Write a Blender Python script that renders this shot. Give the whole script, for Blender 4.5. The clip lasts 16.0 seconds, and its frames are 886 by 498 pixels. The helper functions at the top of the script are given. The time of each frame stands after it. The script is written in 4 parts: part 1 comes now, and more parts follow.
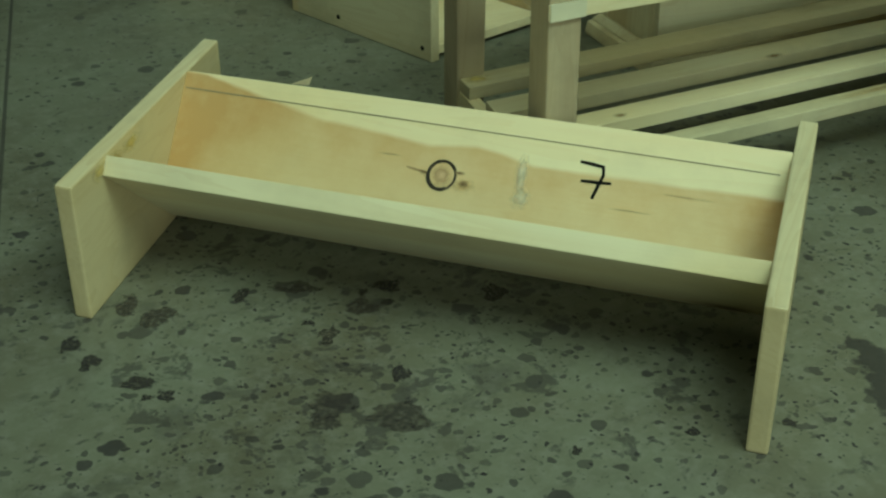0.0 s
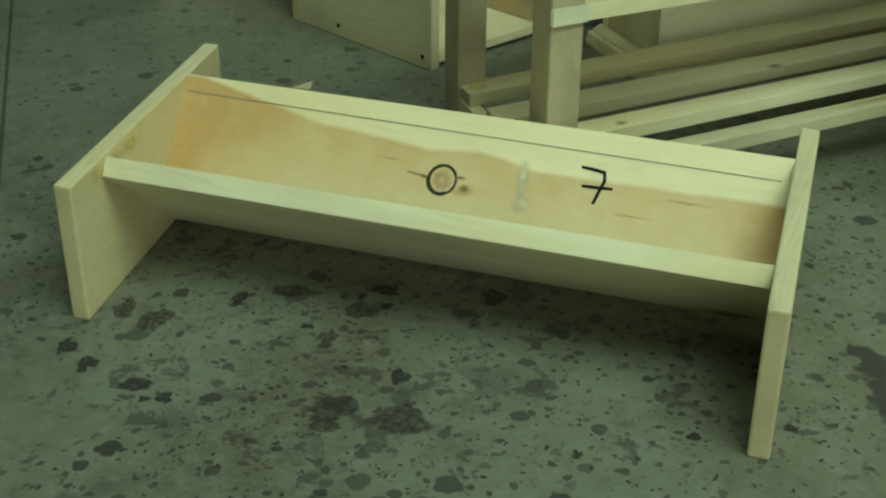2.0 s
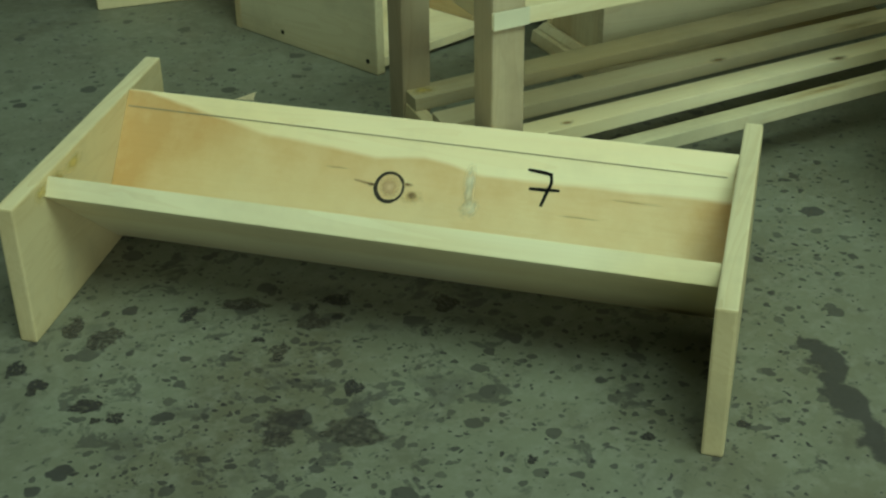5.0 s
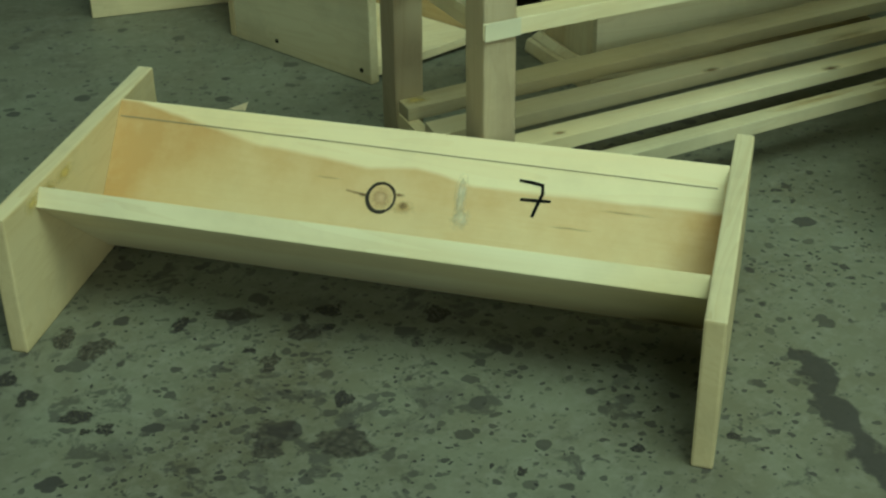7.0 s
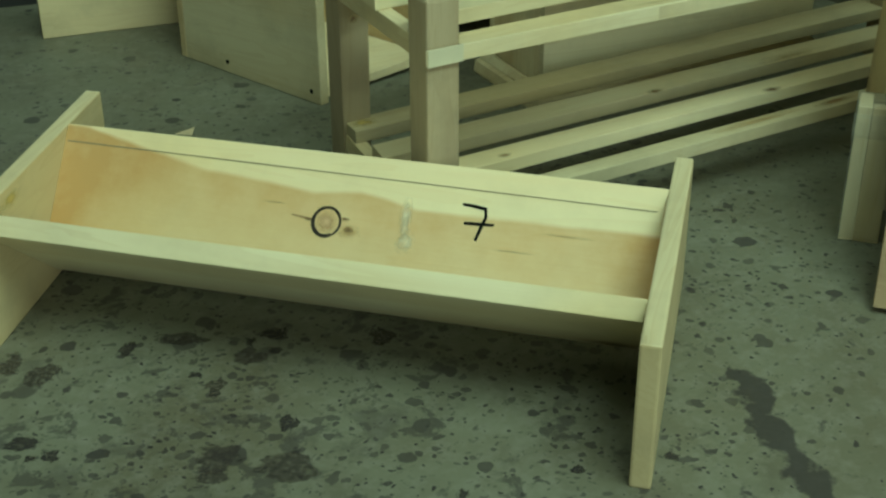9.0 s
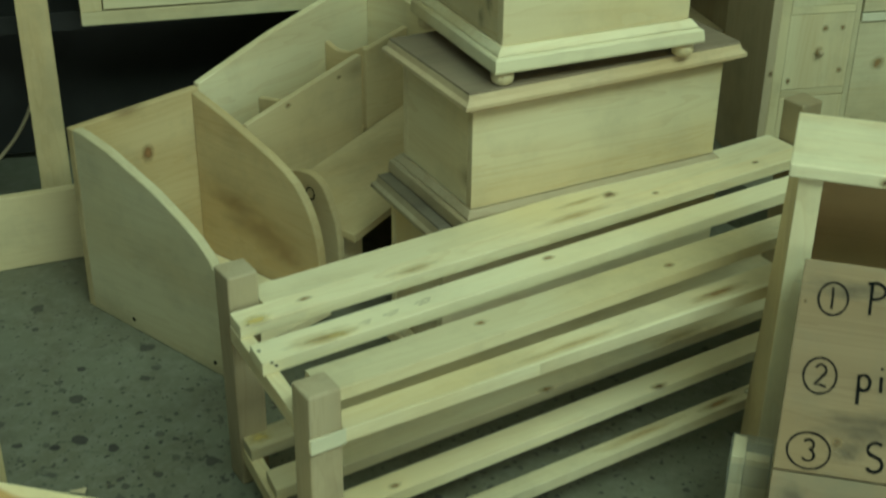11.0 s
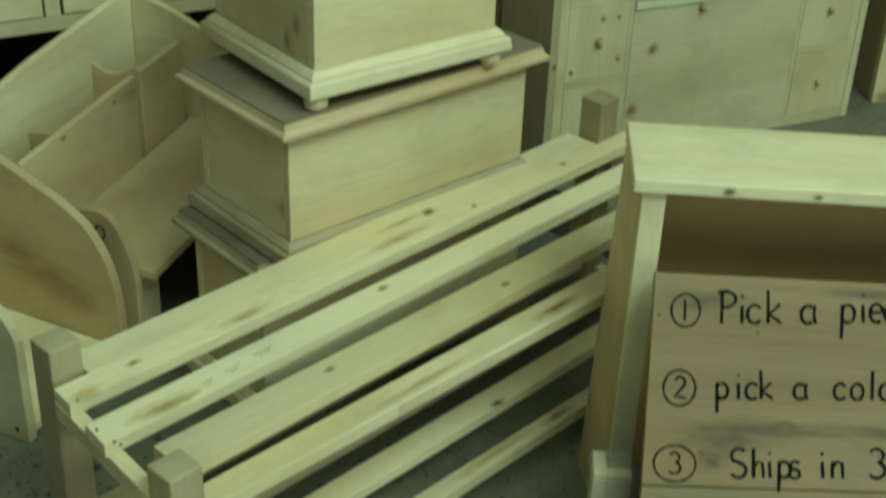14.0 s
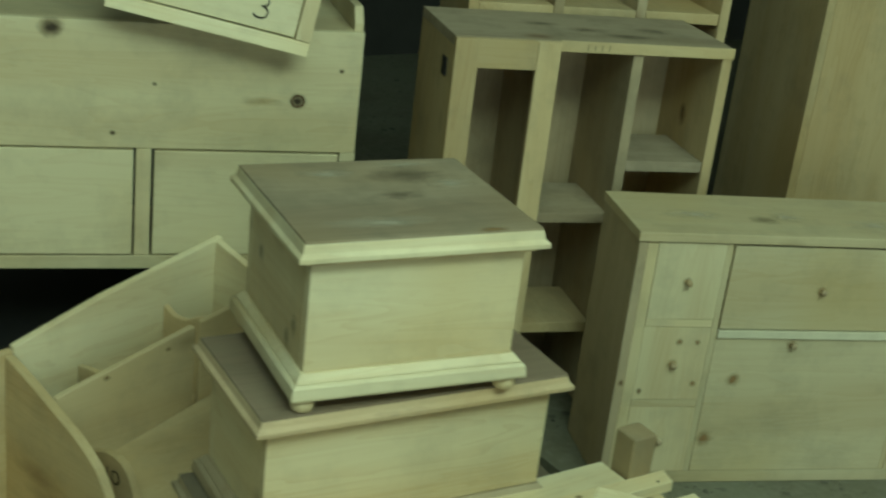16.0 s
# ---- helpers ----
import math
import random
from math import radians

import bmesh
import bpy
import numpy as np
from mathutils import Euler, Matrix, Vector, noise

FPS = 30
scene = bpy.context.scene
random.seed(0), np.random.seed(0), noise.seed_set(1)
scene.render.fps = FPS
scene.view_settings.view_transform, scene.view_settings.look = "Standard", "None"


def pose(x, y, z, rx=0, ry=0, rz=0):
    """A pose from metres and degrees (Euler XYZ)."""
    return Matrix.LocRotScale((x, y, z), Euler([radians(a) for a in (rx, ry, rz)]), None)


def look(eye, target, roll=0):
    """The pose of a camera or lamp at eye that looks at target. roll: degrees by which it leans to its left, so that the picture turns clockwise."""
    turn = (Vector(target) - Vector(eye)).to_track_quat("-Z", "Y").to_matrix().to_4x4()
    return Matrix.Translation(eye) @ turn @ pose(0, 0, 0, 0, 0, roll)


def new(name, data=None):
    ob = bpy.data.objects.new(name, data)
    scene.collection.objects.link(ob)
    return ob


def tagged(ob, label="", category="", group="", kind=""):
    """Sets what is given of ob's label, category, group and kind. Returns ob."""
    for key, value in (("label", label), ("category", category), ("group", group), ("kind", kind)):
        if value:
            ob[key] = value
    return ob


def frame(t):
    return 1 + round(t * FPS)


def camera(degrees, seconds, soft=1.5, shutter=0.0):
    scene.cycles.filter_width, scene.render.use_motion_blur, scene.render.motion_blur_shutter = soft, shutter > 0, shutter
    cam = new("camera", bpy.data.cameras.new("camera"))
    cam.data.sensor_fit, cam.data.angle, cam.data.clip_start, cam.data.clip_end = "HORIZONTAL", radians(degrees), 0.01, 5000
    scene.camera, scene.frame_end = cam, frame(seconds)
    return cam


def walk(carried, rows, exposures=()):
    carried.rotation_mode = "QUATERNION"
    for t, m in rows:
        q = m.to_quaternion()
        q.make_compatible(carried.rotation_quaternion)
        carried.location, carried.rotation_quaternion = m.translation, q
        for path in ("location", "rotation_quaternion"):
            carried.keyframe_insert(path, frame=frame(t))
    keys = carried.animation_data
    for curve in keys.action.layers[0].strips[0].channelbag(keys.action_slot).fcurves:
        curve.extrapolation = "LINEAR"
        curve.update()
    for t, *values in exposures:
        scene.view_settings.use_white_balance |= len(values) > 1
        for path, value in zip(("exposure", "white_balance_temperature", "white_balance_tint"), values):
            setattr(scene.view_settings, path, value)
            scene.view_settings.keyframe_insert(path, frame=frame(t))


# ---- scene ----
cam = camera(37.0, 16.0, soft=2.3, shutter=0.6)
PATH = [
    (0, (-0.763, -1.241, 0.815), (0.02, 0.311, -0.174), -0.4),
    (0.5, (-0.761, -1.233, 0.804), (0.036, 0.315, -0.18), 0.3),
    (1, (-0.77, -1.229, 0.806), (0.012, 0.334, -0.167), 0.1),
    (1.5, (-0.759, -1.237, 0.808), (0.024, 0.33, -0.157), -0.0),
    (2, (-0.77, -1.241, 0.796), (0.027, 0.321, -0.167), 0.2),
    (2.5, (-0.765, -1.243, 0.796), (0.017, 0.324, -0.17), -0.5),
    (3, (-0.759, -1.239, 0.795), (0.037, 0.317, -0.178), -0.6),
    (3.5, (-0.757, -1.238, 0.8), (0.046, 0.311, -0.179), -0.6),
    (4, (-0.741, -1.244, 0.8), (0.091, 0.294, -0.171), -1.2),
    (4.2, (-0.757, -1.238, 0.806), (0.093, 0.29, -0.165), -0.8),
    (6.3, (-0.748, -1.238, 0.807), (0.093, 0.298, -0.161), -1.3),
    (6.5, (-0.75, -1.238, 0.81), (0.085, 0.301, -0.156), -0.9),
    (7, (-0.745, -1.24, 0.812), (0.106, 0.292, -0.151), -0.9),
    (7.5, (-0.747, -1.24, 0.816), (0.115, 0.295, -0.134), -1.1),
    (8, (-0.746, -1.239, 0.81), (0.114, 0.29, -0.15), -1.1),
    (8.5, (-0.735, -1.242, 0.826), (0.153, 0.278, -0.124), -0.3),
    (9, (-0.73, -1.259, 0.836), (0.172, 0.251, -0.116), -0.4),
    (9.5, (-0.71, -1.265, 0.904), (0.218, 0.24, -0.03), 0.8),
    (9.8, (-0.677, -1.265, 0.996), (0.29, 0.234, 0.092), 2.7),
    (10, (-0.655, -1.267, 1.056), (0.291, 0.231, 0.129), 2.8),
    (10.2, (-0.627, -1.26, 1.119), (0.304, 0.239, 0.178), 1.7),
    (12.3, (-0.553, -0.958, 1.316), (0.57, 0.341, 0.29), 1.8),
    (12.5, (-0.597, -0.952, 1.292), (0.578, 0.291, 0.256), 2.3),
    (13, (-0.643, -0.934, 1.273), (0.606, 0.218, 0.217), 2.5),
    (13.5, (-0.638, -0.944, 1.282), (0.637, 0.187, 0.235), 2.5),
    (14, (-0.619, -0.956, 1.303), (0.659, 0.219, 0.31), 2.3),
    (14.5, (-0.568, -0.978, 1.386), (0.662, 0.306, 0.472), 1.8),
    (15, (-0.502, -1.006, 1.478), (0.659, 0.415, 0.682), 3.1),
    (15.3, (-0.444, -1.026, 1.477), (0.69, 0.431, 0.708), 5.1),
    (15.5, (-0.408, -1.032, 1.478), (0.697, 0.453, 0.721), 5.5),
    (16, (-0.286, -1.086, 1.454), (0.788, 0.431, 0.715), 6.8),
]
EXPOSURES = [(0.0, -0.24), (1.5, -0.11), (9.3, -0.10), (10.2, -0.14), (13.0, -0.14), (14.0, -0.15), (14.5, -0.20), (15.0, -0.26), (16.0, -0.29)]
walk(cam, [(t, look(eye, target, roll)) for t, eye, target, roll in PATH], exposures=EXPOSURES)

# ---- world and light ----
world = bpy.data.worlds.new("World")
scene.world = world
world.use_nodes = True
bg = world.node_tree.nodes["Background"]
bg.inputs[0].default_value = (0.75, 1.0, 0.62, 1)
bg.inputs[1].default_value = 0.02


def area_lamp(name, eye, target, sx, sy, watts, colour):
    data = bpy.data.lights.new(name, "AREA")
    data.shape, data.size, data.size_y, data.energy, data.color = "RECTANGLE", sx, sy, watts, colour
    ob = new(name, data)
    ob.matrix_world = look(eye, target)
    return ob


TUBE = (0.71, 1.0, 0.75)
area_lamp("ceiling_lamp", (-1.8, 0.4, 3.3), (-0.4, 0.3, 0.0), 1.6, 0.5, 6, TUBE)
area_lamp("ceiling_lamp", (0.3, -2.3, 3.35), (0.4, 0.3, 0.2), 2.6, 0.9, 86, TUBE)
# added soft overhead fill, far wider than a tube fixture
area_lamp("ceiling_lamp", (0.1, -1.3, 3.5), (0.1, -1.0, 0.0), 3.6, 2.6, 50, TUBE)
# added low fill from behind the camera; no opening is known there
area_lamp("low_fill_lamp", (-0.6, -4.7, 1.2), (0.1, 0.0, 0.2), 4.0, 2.0, 52, (0.80, 1.0, 0.82))


# ---- node helpers ----
def material(name):
    m = bpy.data.materials.new(name)
    m.use_nodes = True
    return m, m.node_tree, m.node_tree.nodes["Principled BSDF"]


def node(tree, kind, **inputs):
    n = tree.nodes.new(kind)
    for key, value in inputs.items():
        n.inputs[key.replace("_", " ")].default_value = value
    return n


def math_node(tree, op, a, b=None, clamp=False):
    n = tree.nodes.new("ShaderNodeMath")
    n.operation, n.use_clamp = op, clamp
    for i, v in enumerate((a, b)):
        if v is None:
            continue
        if isinstance(v, (int, float)):
            n.inputs[i].default_value = v
        else:
            tree.links.new(v, n.inputs[i])
    return n.outputs[0]


def ramp(tree, fac, stops):
    n = tree.nodes.new("ShaderNodeValToRGB")
    while len(n.color_ramp.elements) < len(stops):
        n.color_ramp.elements.new(0.5)
    for e, (pos, col) in zip(n.color_ramp.elements, stops):
        e.position = pos
        e.color = (*col, 1) if len(col) == 3 else col
    tree.links.new(fac, n.inputs[0])
    return n.outputs[0]


def mix(tree, fac, a, b, mode="MIX"):
    n = tree.nodes.new("ShaderNodeMix")
    n.data_type, n.blend_type = "RGBA", mode
    for i, v in ((0, fac), (6, a), (7, b)):
        if isinstance(v, (int, float)):
            n.inputs[i].default_value = v
        elif isinstance(v, tuple):
            n.inputs[i].default_value = (*v, 1)
        else:
            tree.links.new(v, n.inputs[i])
    return n.outputs[2]


def pine(name, pale, dark, axis=0, dirt=0.12, knots=0.55, rough=0.6, vary=0.32):
    """Sawn pine: grain along the given local axis, growth rings, a few knots, handling dirt."""
    m, t, bsdf = material(name)
    co = t.nodes.new("ShaderNodeTexCoord")
    info = t.nodes.new("ShaderNodeObjectInfo")
    jump = t.nodes.new("ShaderNodeVectorMath")
    jump.operation = "MULTIPLY_ADD"
    t.links.new(info.outputs["Random"], jump.inputs[0])
    jump.inputs[1].default_value = (17.0, 9.0, 13.0)
    t.links.new(co.outputs["Object"], jump.inputs[2])
    scale = [11.0, 11.0, 11.0]
    scale[axis] = 0.9
    mp = t.nodes.new("ShaderNodeMapping")
    mp.inputs["Scale"].default_value = scale
    t.links.new(jump.outputs[0], mp.inputs[0])
    big = node(t, "ShaderNodeTexNoise", Scale=1.6, Detail=3.0, Roughness=0.55, Distortion=0.6)
    t.links.new(mp.outputs[0], big.inputs["Vector"])
    rings = math_node(t, "FRACT", math_node(t, "MULTIPLY", big.outputs[0], 9.0))
    rings = math_node(t, "POWER", rings, 2.2)
    fine_scale = [190.0, 190.0, 190.0]
    fine_scale[axis] = 5.0
    mf = t.nodes.new("ShaderNodeMapping")
    mf.inputs["Scale"].default_value = fine_scale
    t.links.new(jump.outputs[0], mf.inputs[0])
    fine = node(t, "ShaderNodeTexNoise", Scale=1.0, Detail=2.0)
    t.links.new(mf.outputs[0], fine.inputs["Vector"])
    zone = node(t, "ShaderNodeTexNoise", Scale=0.8, Detail=1.0)
    t.links.new(mp.outputs[0], zone.inputs["Vector"])
    heart = ramp(t, zone.outputs[0], [(0.42, (0, 0, 0)), (0.62, (1, 1, 1))])
    tone = math_node(t, "ADD", math_node(t, "MULTIPLY", rings, 0.27), math_node(t, "MULTIPLY", heart, 0.50))
    tone = math_node(t, "ADD", tone, math_node(t, "MULTIPLY", math_node(t, "SUBTRACT", fine.outputs[0], 0.5), 0.18), True)
    other = math_node(t, "FRACT", math_node(t, "MULTIPLY", info.outputs["Random"], 7.31))
    tone = math_node(t, "ADD", tone, math_node(t, "MULTIPLY", math_node(t, "SUBTRACT", other, 0.4), vary), True)
    col = mix(t, tone, pale, dark)
    amber = node(t, "ShaderNodeTexNoise", Scale=2.3, Detail=2.0)
    shift = t.nodes.new("ShaderNodeVectorMath")
    shift.operation = "ADD"
    t.links.new(jump.outputs[0], shift.inputs[0])
    shift.inputs[1].default_value = (31.0, 7.0, 3.0)
    t.links.new(shift.outputs[0], amber.inputs["Vector"])
    col = mix(t, math_node(t, "MULTIPLY", ramp(t, amber.outputs[0], [(0.50, (0, 0, 0)), (0.68, (1, 1, 1))]), 0.55), col, tuple(0.5 * (a + b) * k for a, b, k in zip(pale, dark, (0.98, 0.90, 0.70))))
    # knots, drawn out along the grain
    ks = [7.5, 7.5, 7.5]
    ks[axis] = 4.2
    mk = t.nodes.new("ShaderNodeMapping")
    mk.inputs["Scale"].default_value = ks
    t.links.new(jump.outputs[0], mk.inputs[0])
    vor = t.nodes.new("ShaderNodeTexVoronoi")
    vor.inputs["Scale"].default_value = 1.0
    t.links.new(mk.outputs[0], vor.inputs["Vector"])
    pick = t.nodes.new("ShaderNodeSeparateColor")
    t.links.new(vor.outputs["Color"], pick.inputs[0])
    some = math_node(t, "GREATER_THAN", pick.outputs[0], 1.0 - knots * 0.4)
    near = ramp(t, vor.outputs["Distance"], [(0.05, (1, 1, 1)), (0.13, (0.35, 0.35, 0.35)), (0.20, (0, 0, 0))])
    knot = math_node(t, "MULTIPLY", near, some)
    col = mix(t, math_node(t, "MULTIPLY", knot, 0.72), col, (0.16, 0.085, 0.035))
    # grey handling marks
    soil = node(t, "ShaderNodeTexNoise", Scale=7.0, Detail=5.0, Roughness=0.65)
    t.links.new(jump.outputs[0], soil.inputs["Vector"])
    soiled = ramp(t, soil.outputs[0], [(0.48, (0, 0, 0)), (0.75, (1, 1, 1))])
    col = mix(t, math_node(t, "MULTIPLY", soiled, dirt * 2.2, True), col, (0.22, 0.19, 0.13))
    shade = math_node(t, "ADD", math_node(t, "MULTIPLY", info.outputs["Random"], 0.20), 0.87)
    hue = t.nodes.new("ShaderNodeHueSaturation")
    t.links.new(col, hue.inputs["Color"])
    t.links.new(shade, hue.inputs["Value"])
    t.links.new(hue.outputs[0], bsdf.inputs["Base Color"])
    bsdf.inputs["Roughness"].default_value = rough
    bump = t.nodes.new("ShaderNodeBump")
    bump.inputs["Strength"].default_value = 0.12
    bump.inputs["Distance"].default_value = 0.002
    t.links.new(math_node(t, "ADD", fine.outputs[0], math_node(t, "MULTIPLY", rings, 0.4)), bump.inputs["Height"])
    t.links.new(bump.outputs[0], bsdf.inputs["Normal"])
    return m


def plain(name, colour, rough=0.6, metal=0.0, spread=0.25, size=9.0):
    m, t, bsdf = material(name)
    co = t.nodes.new("ShaderNodeTexCoord")
    n = node(t, "ShaderNodeTexNoise", Scale=size, Detail=5.0, Roughness=0.6)
    t.links.new(co.outputs["Object"], n.inputs["Vector"])
    low = tuple(c * (1 - spread) for c in colour)
    high = tuple(min(1, c * (1 + spread)) for c in colour)
    t.links.new(ramp(t, n.outputs[0], [(0.3, low), (0.7, high)]), bsdf.inputs["Base Color"])
    bsdf.inputs["Roughness"].default_value = rough
    bsdf.inputs["Metallic"].default_value = metal
    return m


def concrete_floor():
    m, t, bsdf = material("stained_concrete")
    co = t.nodes.new("ShaderNodeTexCoord")
    obj = co.outputs["Object"]

    def noise(scale, detail=4.0, rough=0.6, dist=0.0):
        n = node(t, "ShaderNodeTexNoise", Scale=scale, Detail=detail, Roughness=rough, Distortion=dist)
        t.links.new(obj, n.inputs["Vector"])
        return n.outputs[0]

    base = ramp(t, noise(3.0, 6.0, 0.65), [(0.3, (0.124, 0.113, 0.078)), (0.7, (0.190, 0.203, 0.155))])
    base = mix(t, ramp(t, noise(14.0, 5.0, 0.7), [(0.5, (0, 0, 0)), (0.72, (0.40, 0.40, 0.40))]), base, (0.075, 0.066, 0.05))
    base = mix(t, ramp(t, noise(55.0, 3.0, 0.6), [(0.45, (0, 0, 0)), (0.75, (0.5, 0.5, 0.5))]), base, (0.24, 0.24, 0.205))
    # dripped paint and glue: round dark spots of several sizes
    where = ramp(t, noise(2.2, 2.0, 0.5), [(0.34, (0.12, 0.12, 0.12)), (0.52, (1, 1, 1))])
    warp = node(t, "ShaderNodeTexNoise", Scale=46.0, Detail=5.0)
    t.links.new(obj, warp.inputs["Vector"])
    bent = t.nodes.new("ShaderNodeVectorMath")
    bent.operation = "MULTIPLY_ADD"
    t.links.new(warp.outputs["Color"], bent.inputs[0])
    bent.inputs[1].default_value = (0.021, 0.021, 0.0)
    t.links.new(obj, bent.inputs[2])
    heart = t.nodes.new("ShaderNodeVectorMath")
    heart.operation = "DISTANCE"
    t.links.new(obj, heart.inputs[0])
    heart.inputs[1].default_value = (-0.85, 0.30, 0.1)
    where = math_node(t, "MULTIPLY", where, math_node(t, "MAXIMUM", math_node(t, "SUBTRACT", 1.55, heart.outputs["Value"], True), 0.12))
    dark = None
    for scale, share, reach in ((26.0, 0.12, 0.40), (44.0, 0.19, 0.42), (85.0, 0.20, 0.42), (150.0, 0.15, 0.42)):
        v = t.nodes.new("ShaderNodeTexVoronoi")
        v.inputs["Scale"].default_value = scale
        t.links.new(bent.outputs[0], v.inputs["Vector"])
        c = t.nodes.new("ShaderNodeSeparateColor")
        t.links.new(v.outputs["Color"], c.inputs[0])
        on = math_node(t, "LESS_THAN", c.outputs[0], math_node(t, "MULTIPLY", where, share * 2.3))
        size = math_node(t, "ADD", math_node(t, "MULTIPLY", c.outputs[1], reach * 0.7), reach * 0.3)
        inside = math_node(t, "SUBTRACT", size, v.outputs["Distance"])
        inside = math_node(t, "MULTIPLY", inside, 24.0, True)
        strength = math_node(t, "ADD", math_node(t, "MULTIPLY", c.outputs[2], 0.62), 0.38)
        spot = math_node(t, "MULTIPLY", math_node(t, "MULTIPLY", inside, on), strength)
        dark = spot if dark is None else math_node(t, "MAXIMUM", dark, spot)
    # clotted splashes, thickest before the trough
    spot_at = t.nodes.new("ShaderNodeVectorMath")
    spot_at.operation = "DISTANCE"
    t.links.new(obj, spot_at.inputs[0])
    spot_at.inputs[1].default_value = (-0.85, 0.30, 0.1)
    close = math_node(t, "SUBTRACT", 1.0, math_node(t, "MULTIPLY", spot_at.outputs["Value"], 1.35), True)
    for scale, lo, share in ((9.0, 0.66, 0.35), (23.0, 0.64, 0.62), (60.0, 0.67, 0.6)):
        n = node(t, "ShaderNodeTexNoise", Scale=scale, Detail=5.0, Roughness=0.62, Distortion=0.5)
        t.links.new(obj, n.inputs["Vector"])
        lift = math_node(t, "ADD", n.outputs[0], math_node(t, "MULTIPLY", close, 0.10))
        blot = math_node(t, "MULTIPLY", math_node(t, "SUBTRACT", lift, lo), 16.0, True)
        dark = math_node(t, "MAXIMUM", dark, math_node(t, "MULTIPLY", blot, share))
    # one long spill beside the trough
    sep = t.nodes.new("ShaderNodeSeparateXYZ")
    wob = node(t, "ShaderNodeTexNoise", Scale=26.0, Detail=5.0)
    t.links.new(obj, wob.inputs["Vector"])
    t.links.new(obj, sep.inputs[0])
    ax, ay, bx, by = SPILL
    length = math.hypot(bx - ax, by - ay)
    ux, uy = (bx - ax) / length, (by - ay) / length
    px = math_node(t, "SUBTRACT", sep.outputs[0], ax)
    py = math_node(t, "SUBTRACT", sep.outputs[1], ay)
    along = math_node(t, "ADD", math_node(t, "MULTIPLY", px, ux), math_node(t, "MULTIPLY", py, uy))
    cross = math_node(t, "ADD", math_node(t, "MULTIPLY", px, -uy), math_node(t, "MULTIPLY", py, ux))
    cross = math_node(t, "ABSOLUTE", math_node(t, "ADD", cross, math_node(t, "MULTIPLY", math_node(t, "SUBTRACT", wob.outputs[0], 0.5), 0.085)))
    over = math_node(t, "ABSOLUTE", math_node(t, "SUBTRACT", along, length / 2))
    over = math_node(t, "MAXIMUM", math_node(t, "SUBTRACT", over, length / 2 - 0.01), 0.0)
    away = math_node(t, "ADD", cross, over)
    spill = math_node(t, "MULTIPLY", math_node(t, "SUBTRACT", 0.019, away), 150.0, True)
    dark = math_node(t, "MAXIMUM", dark, math_node(t, "MULTIPLY", spill, 0.85))
    # sawn joint in the slab
    jx = math_node(t, "ADD", math_node(t, "MULTIPLY", math_node(t, "ADD", sep.outputs[0], 0.96), 0.977), math_node(t, "MULTIPLY", math_node(t, "SUBTRACT", sep.outputs[1], 1.50), -0.213))
    joint = math_node(t, "MULTIPLY", math_node(t, "SUBTRACT", 0.0035, math_node(t, "ABSOLUTE", jx)), 900.0, True)
    dark = math_node(t, "MAXIMUM", dark, math_node(t, "MULTIPLY", joint, 0.7))
    base = mix(t, math_node(t, "MULTIPLY", dark, 0.95), base, (0.030, 0.026, 0.031))
    t.links.new(base, bsdf.inputs["Base Color"])
    t.links.new(ramp(t, noise(6.0), [(0.3, (0.42, 0.42, 0.42)), (0.7, (0.65, 0.65, 0.65))]), bsdf.inputs["Roughness"])
    bump = t.nodes.new("ShaderNodeBump")
    bump.inputs["Strength"].default_value = 0.15
    bump.inputs["Distance"].default_value = 0.002
    t.links.new(noise(90.0, 3.0), bump.inputs["Height"])
    t.links.new(bump.outputs[0], bsdf.inputs["Normal"])
    return m


SPILL = (0.195 - 0.5, -0.350 + 0.5, 0.105 - 0.5, -0.60 + 0.5)
PALE, HONEY = (0.82, 0.74, 0.515), (0.63, 0.475, 0.255)
PINE = [pine("pine_x", PALE, HONEY, 0), pine("pine_y", PALE, HONEY, 1), pine("pine_z", PALE, HONEY, 2)]
# for weathered parts, and for parts darkened to stand for shade
OLD_AND_SHADED = [pine("old_and_shaded_pine", (0.48, 0.40, 0.27), (0.36, 0.265, 0.16), a, 0.25) for a in (0, 1, 2)]
SOAKED = pine("stained_lid_pine", (0.43, 0.36, 0.26), (0.25, 0.19, 0.125), 0, 0.42, 0.3, 0.8)
BROWNLID = pine("brown_soaked_pine", (0.27, 0.205, 0.145), (0.17, 0.122, 0.085), 0, 0.3, 0.3, 0.85)
DARKLID = pine("grey_soaked_pine", (0.20, 0.17, 0.13), (0.12, 0.095, 0.07), 0, 0.4, 0.3, 0.85)
PINKISH = pine("reddish_aged_pine", (0.62, 0.49, 0.31), (0.47, 0.33, 0.20), 0, 0.25)
DUSTY = [pine("dusty_pale_pine", (0.68, 0.61, 0.41), (0.55, 0.435, 0.25), a, 0.16, 0.3, 0.6, 0.12) for a in (0, 1, 2)]
SIGNWOOD = pine("sign_board_pine", (0.345, 0.252, 0.155), (0.20, 0.130, 0.072), 0, 0.4, 0.6, 0.9, 0.15)
# amber wood, taken darker to carry the shade on the trough's end panels
SHADED_AMBER = pine("shaded_amber_pine", (0.69, 0.57, 0.34), (0.56, 0.42, 0.21), 1, 0.14, 0.2, 0.6, 0.1)
FRESH = pine("fresh_sawn_pine", (0.88, 0.80, 0.56), (0.74, 0.60, 0.36), 0, 0.08, 0.15, 0.6, 0.05)
HONEYED = pine("honey_panel", (0.64, 0.46, 0.235), (0.53, 0.35, 0.155), 0, 0.1, 0.2, 0.6, 0.1)


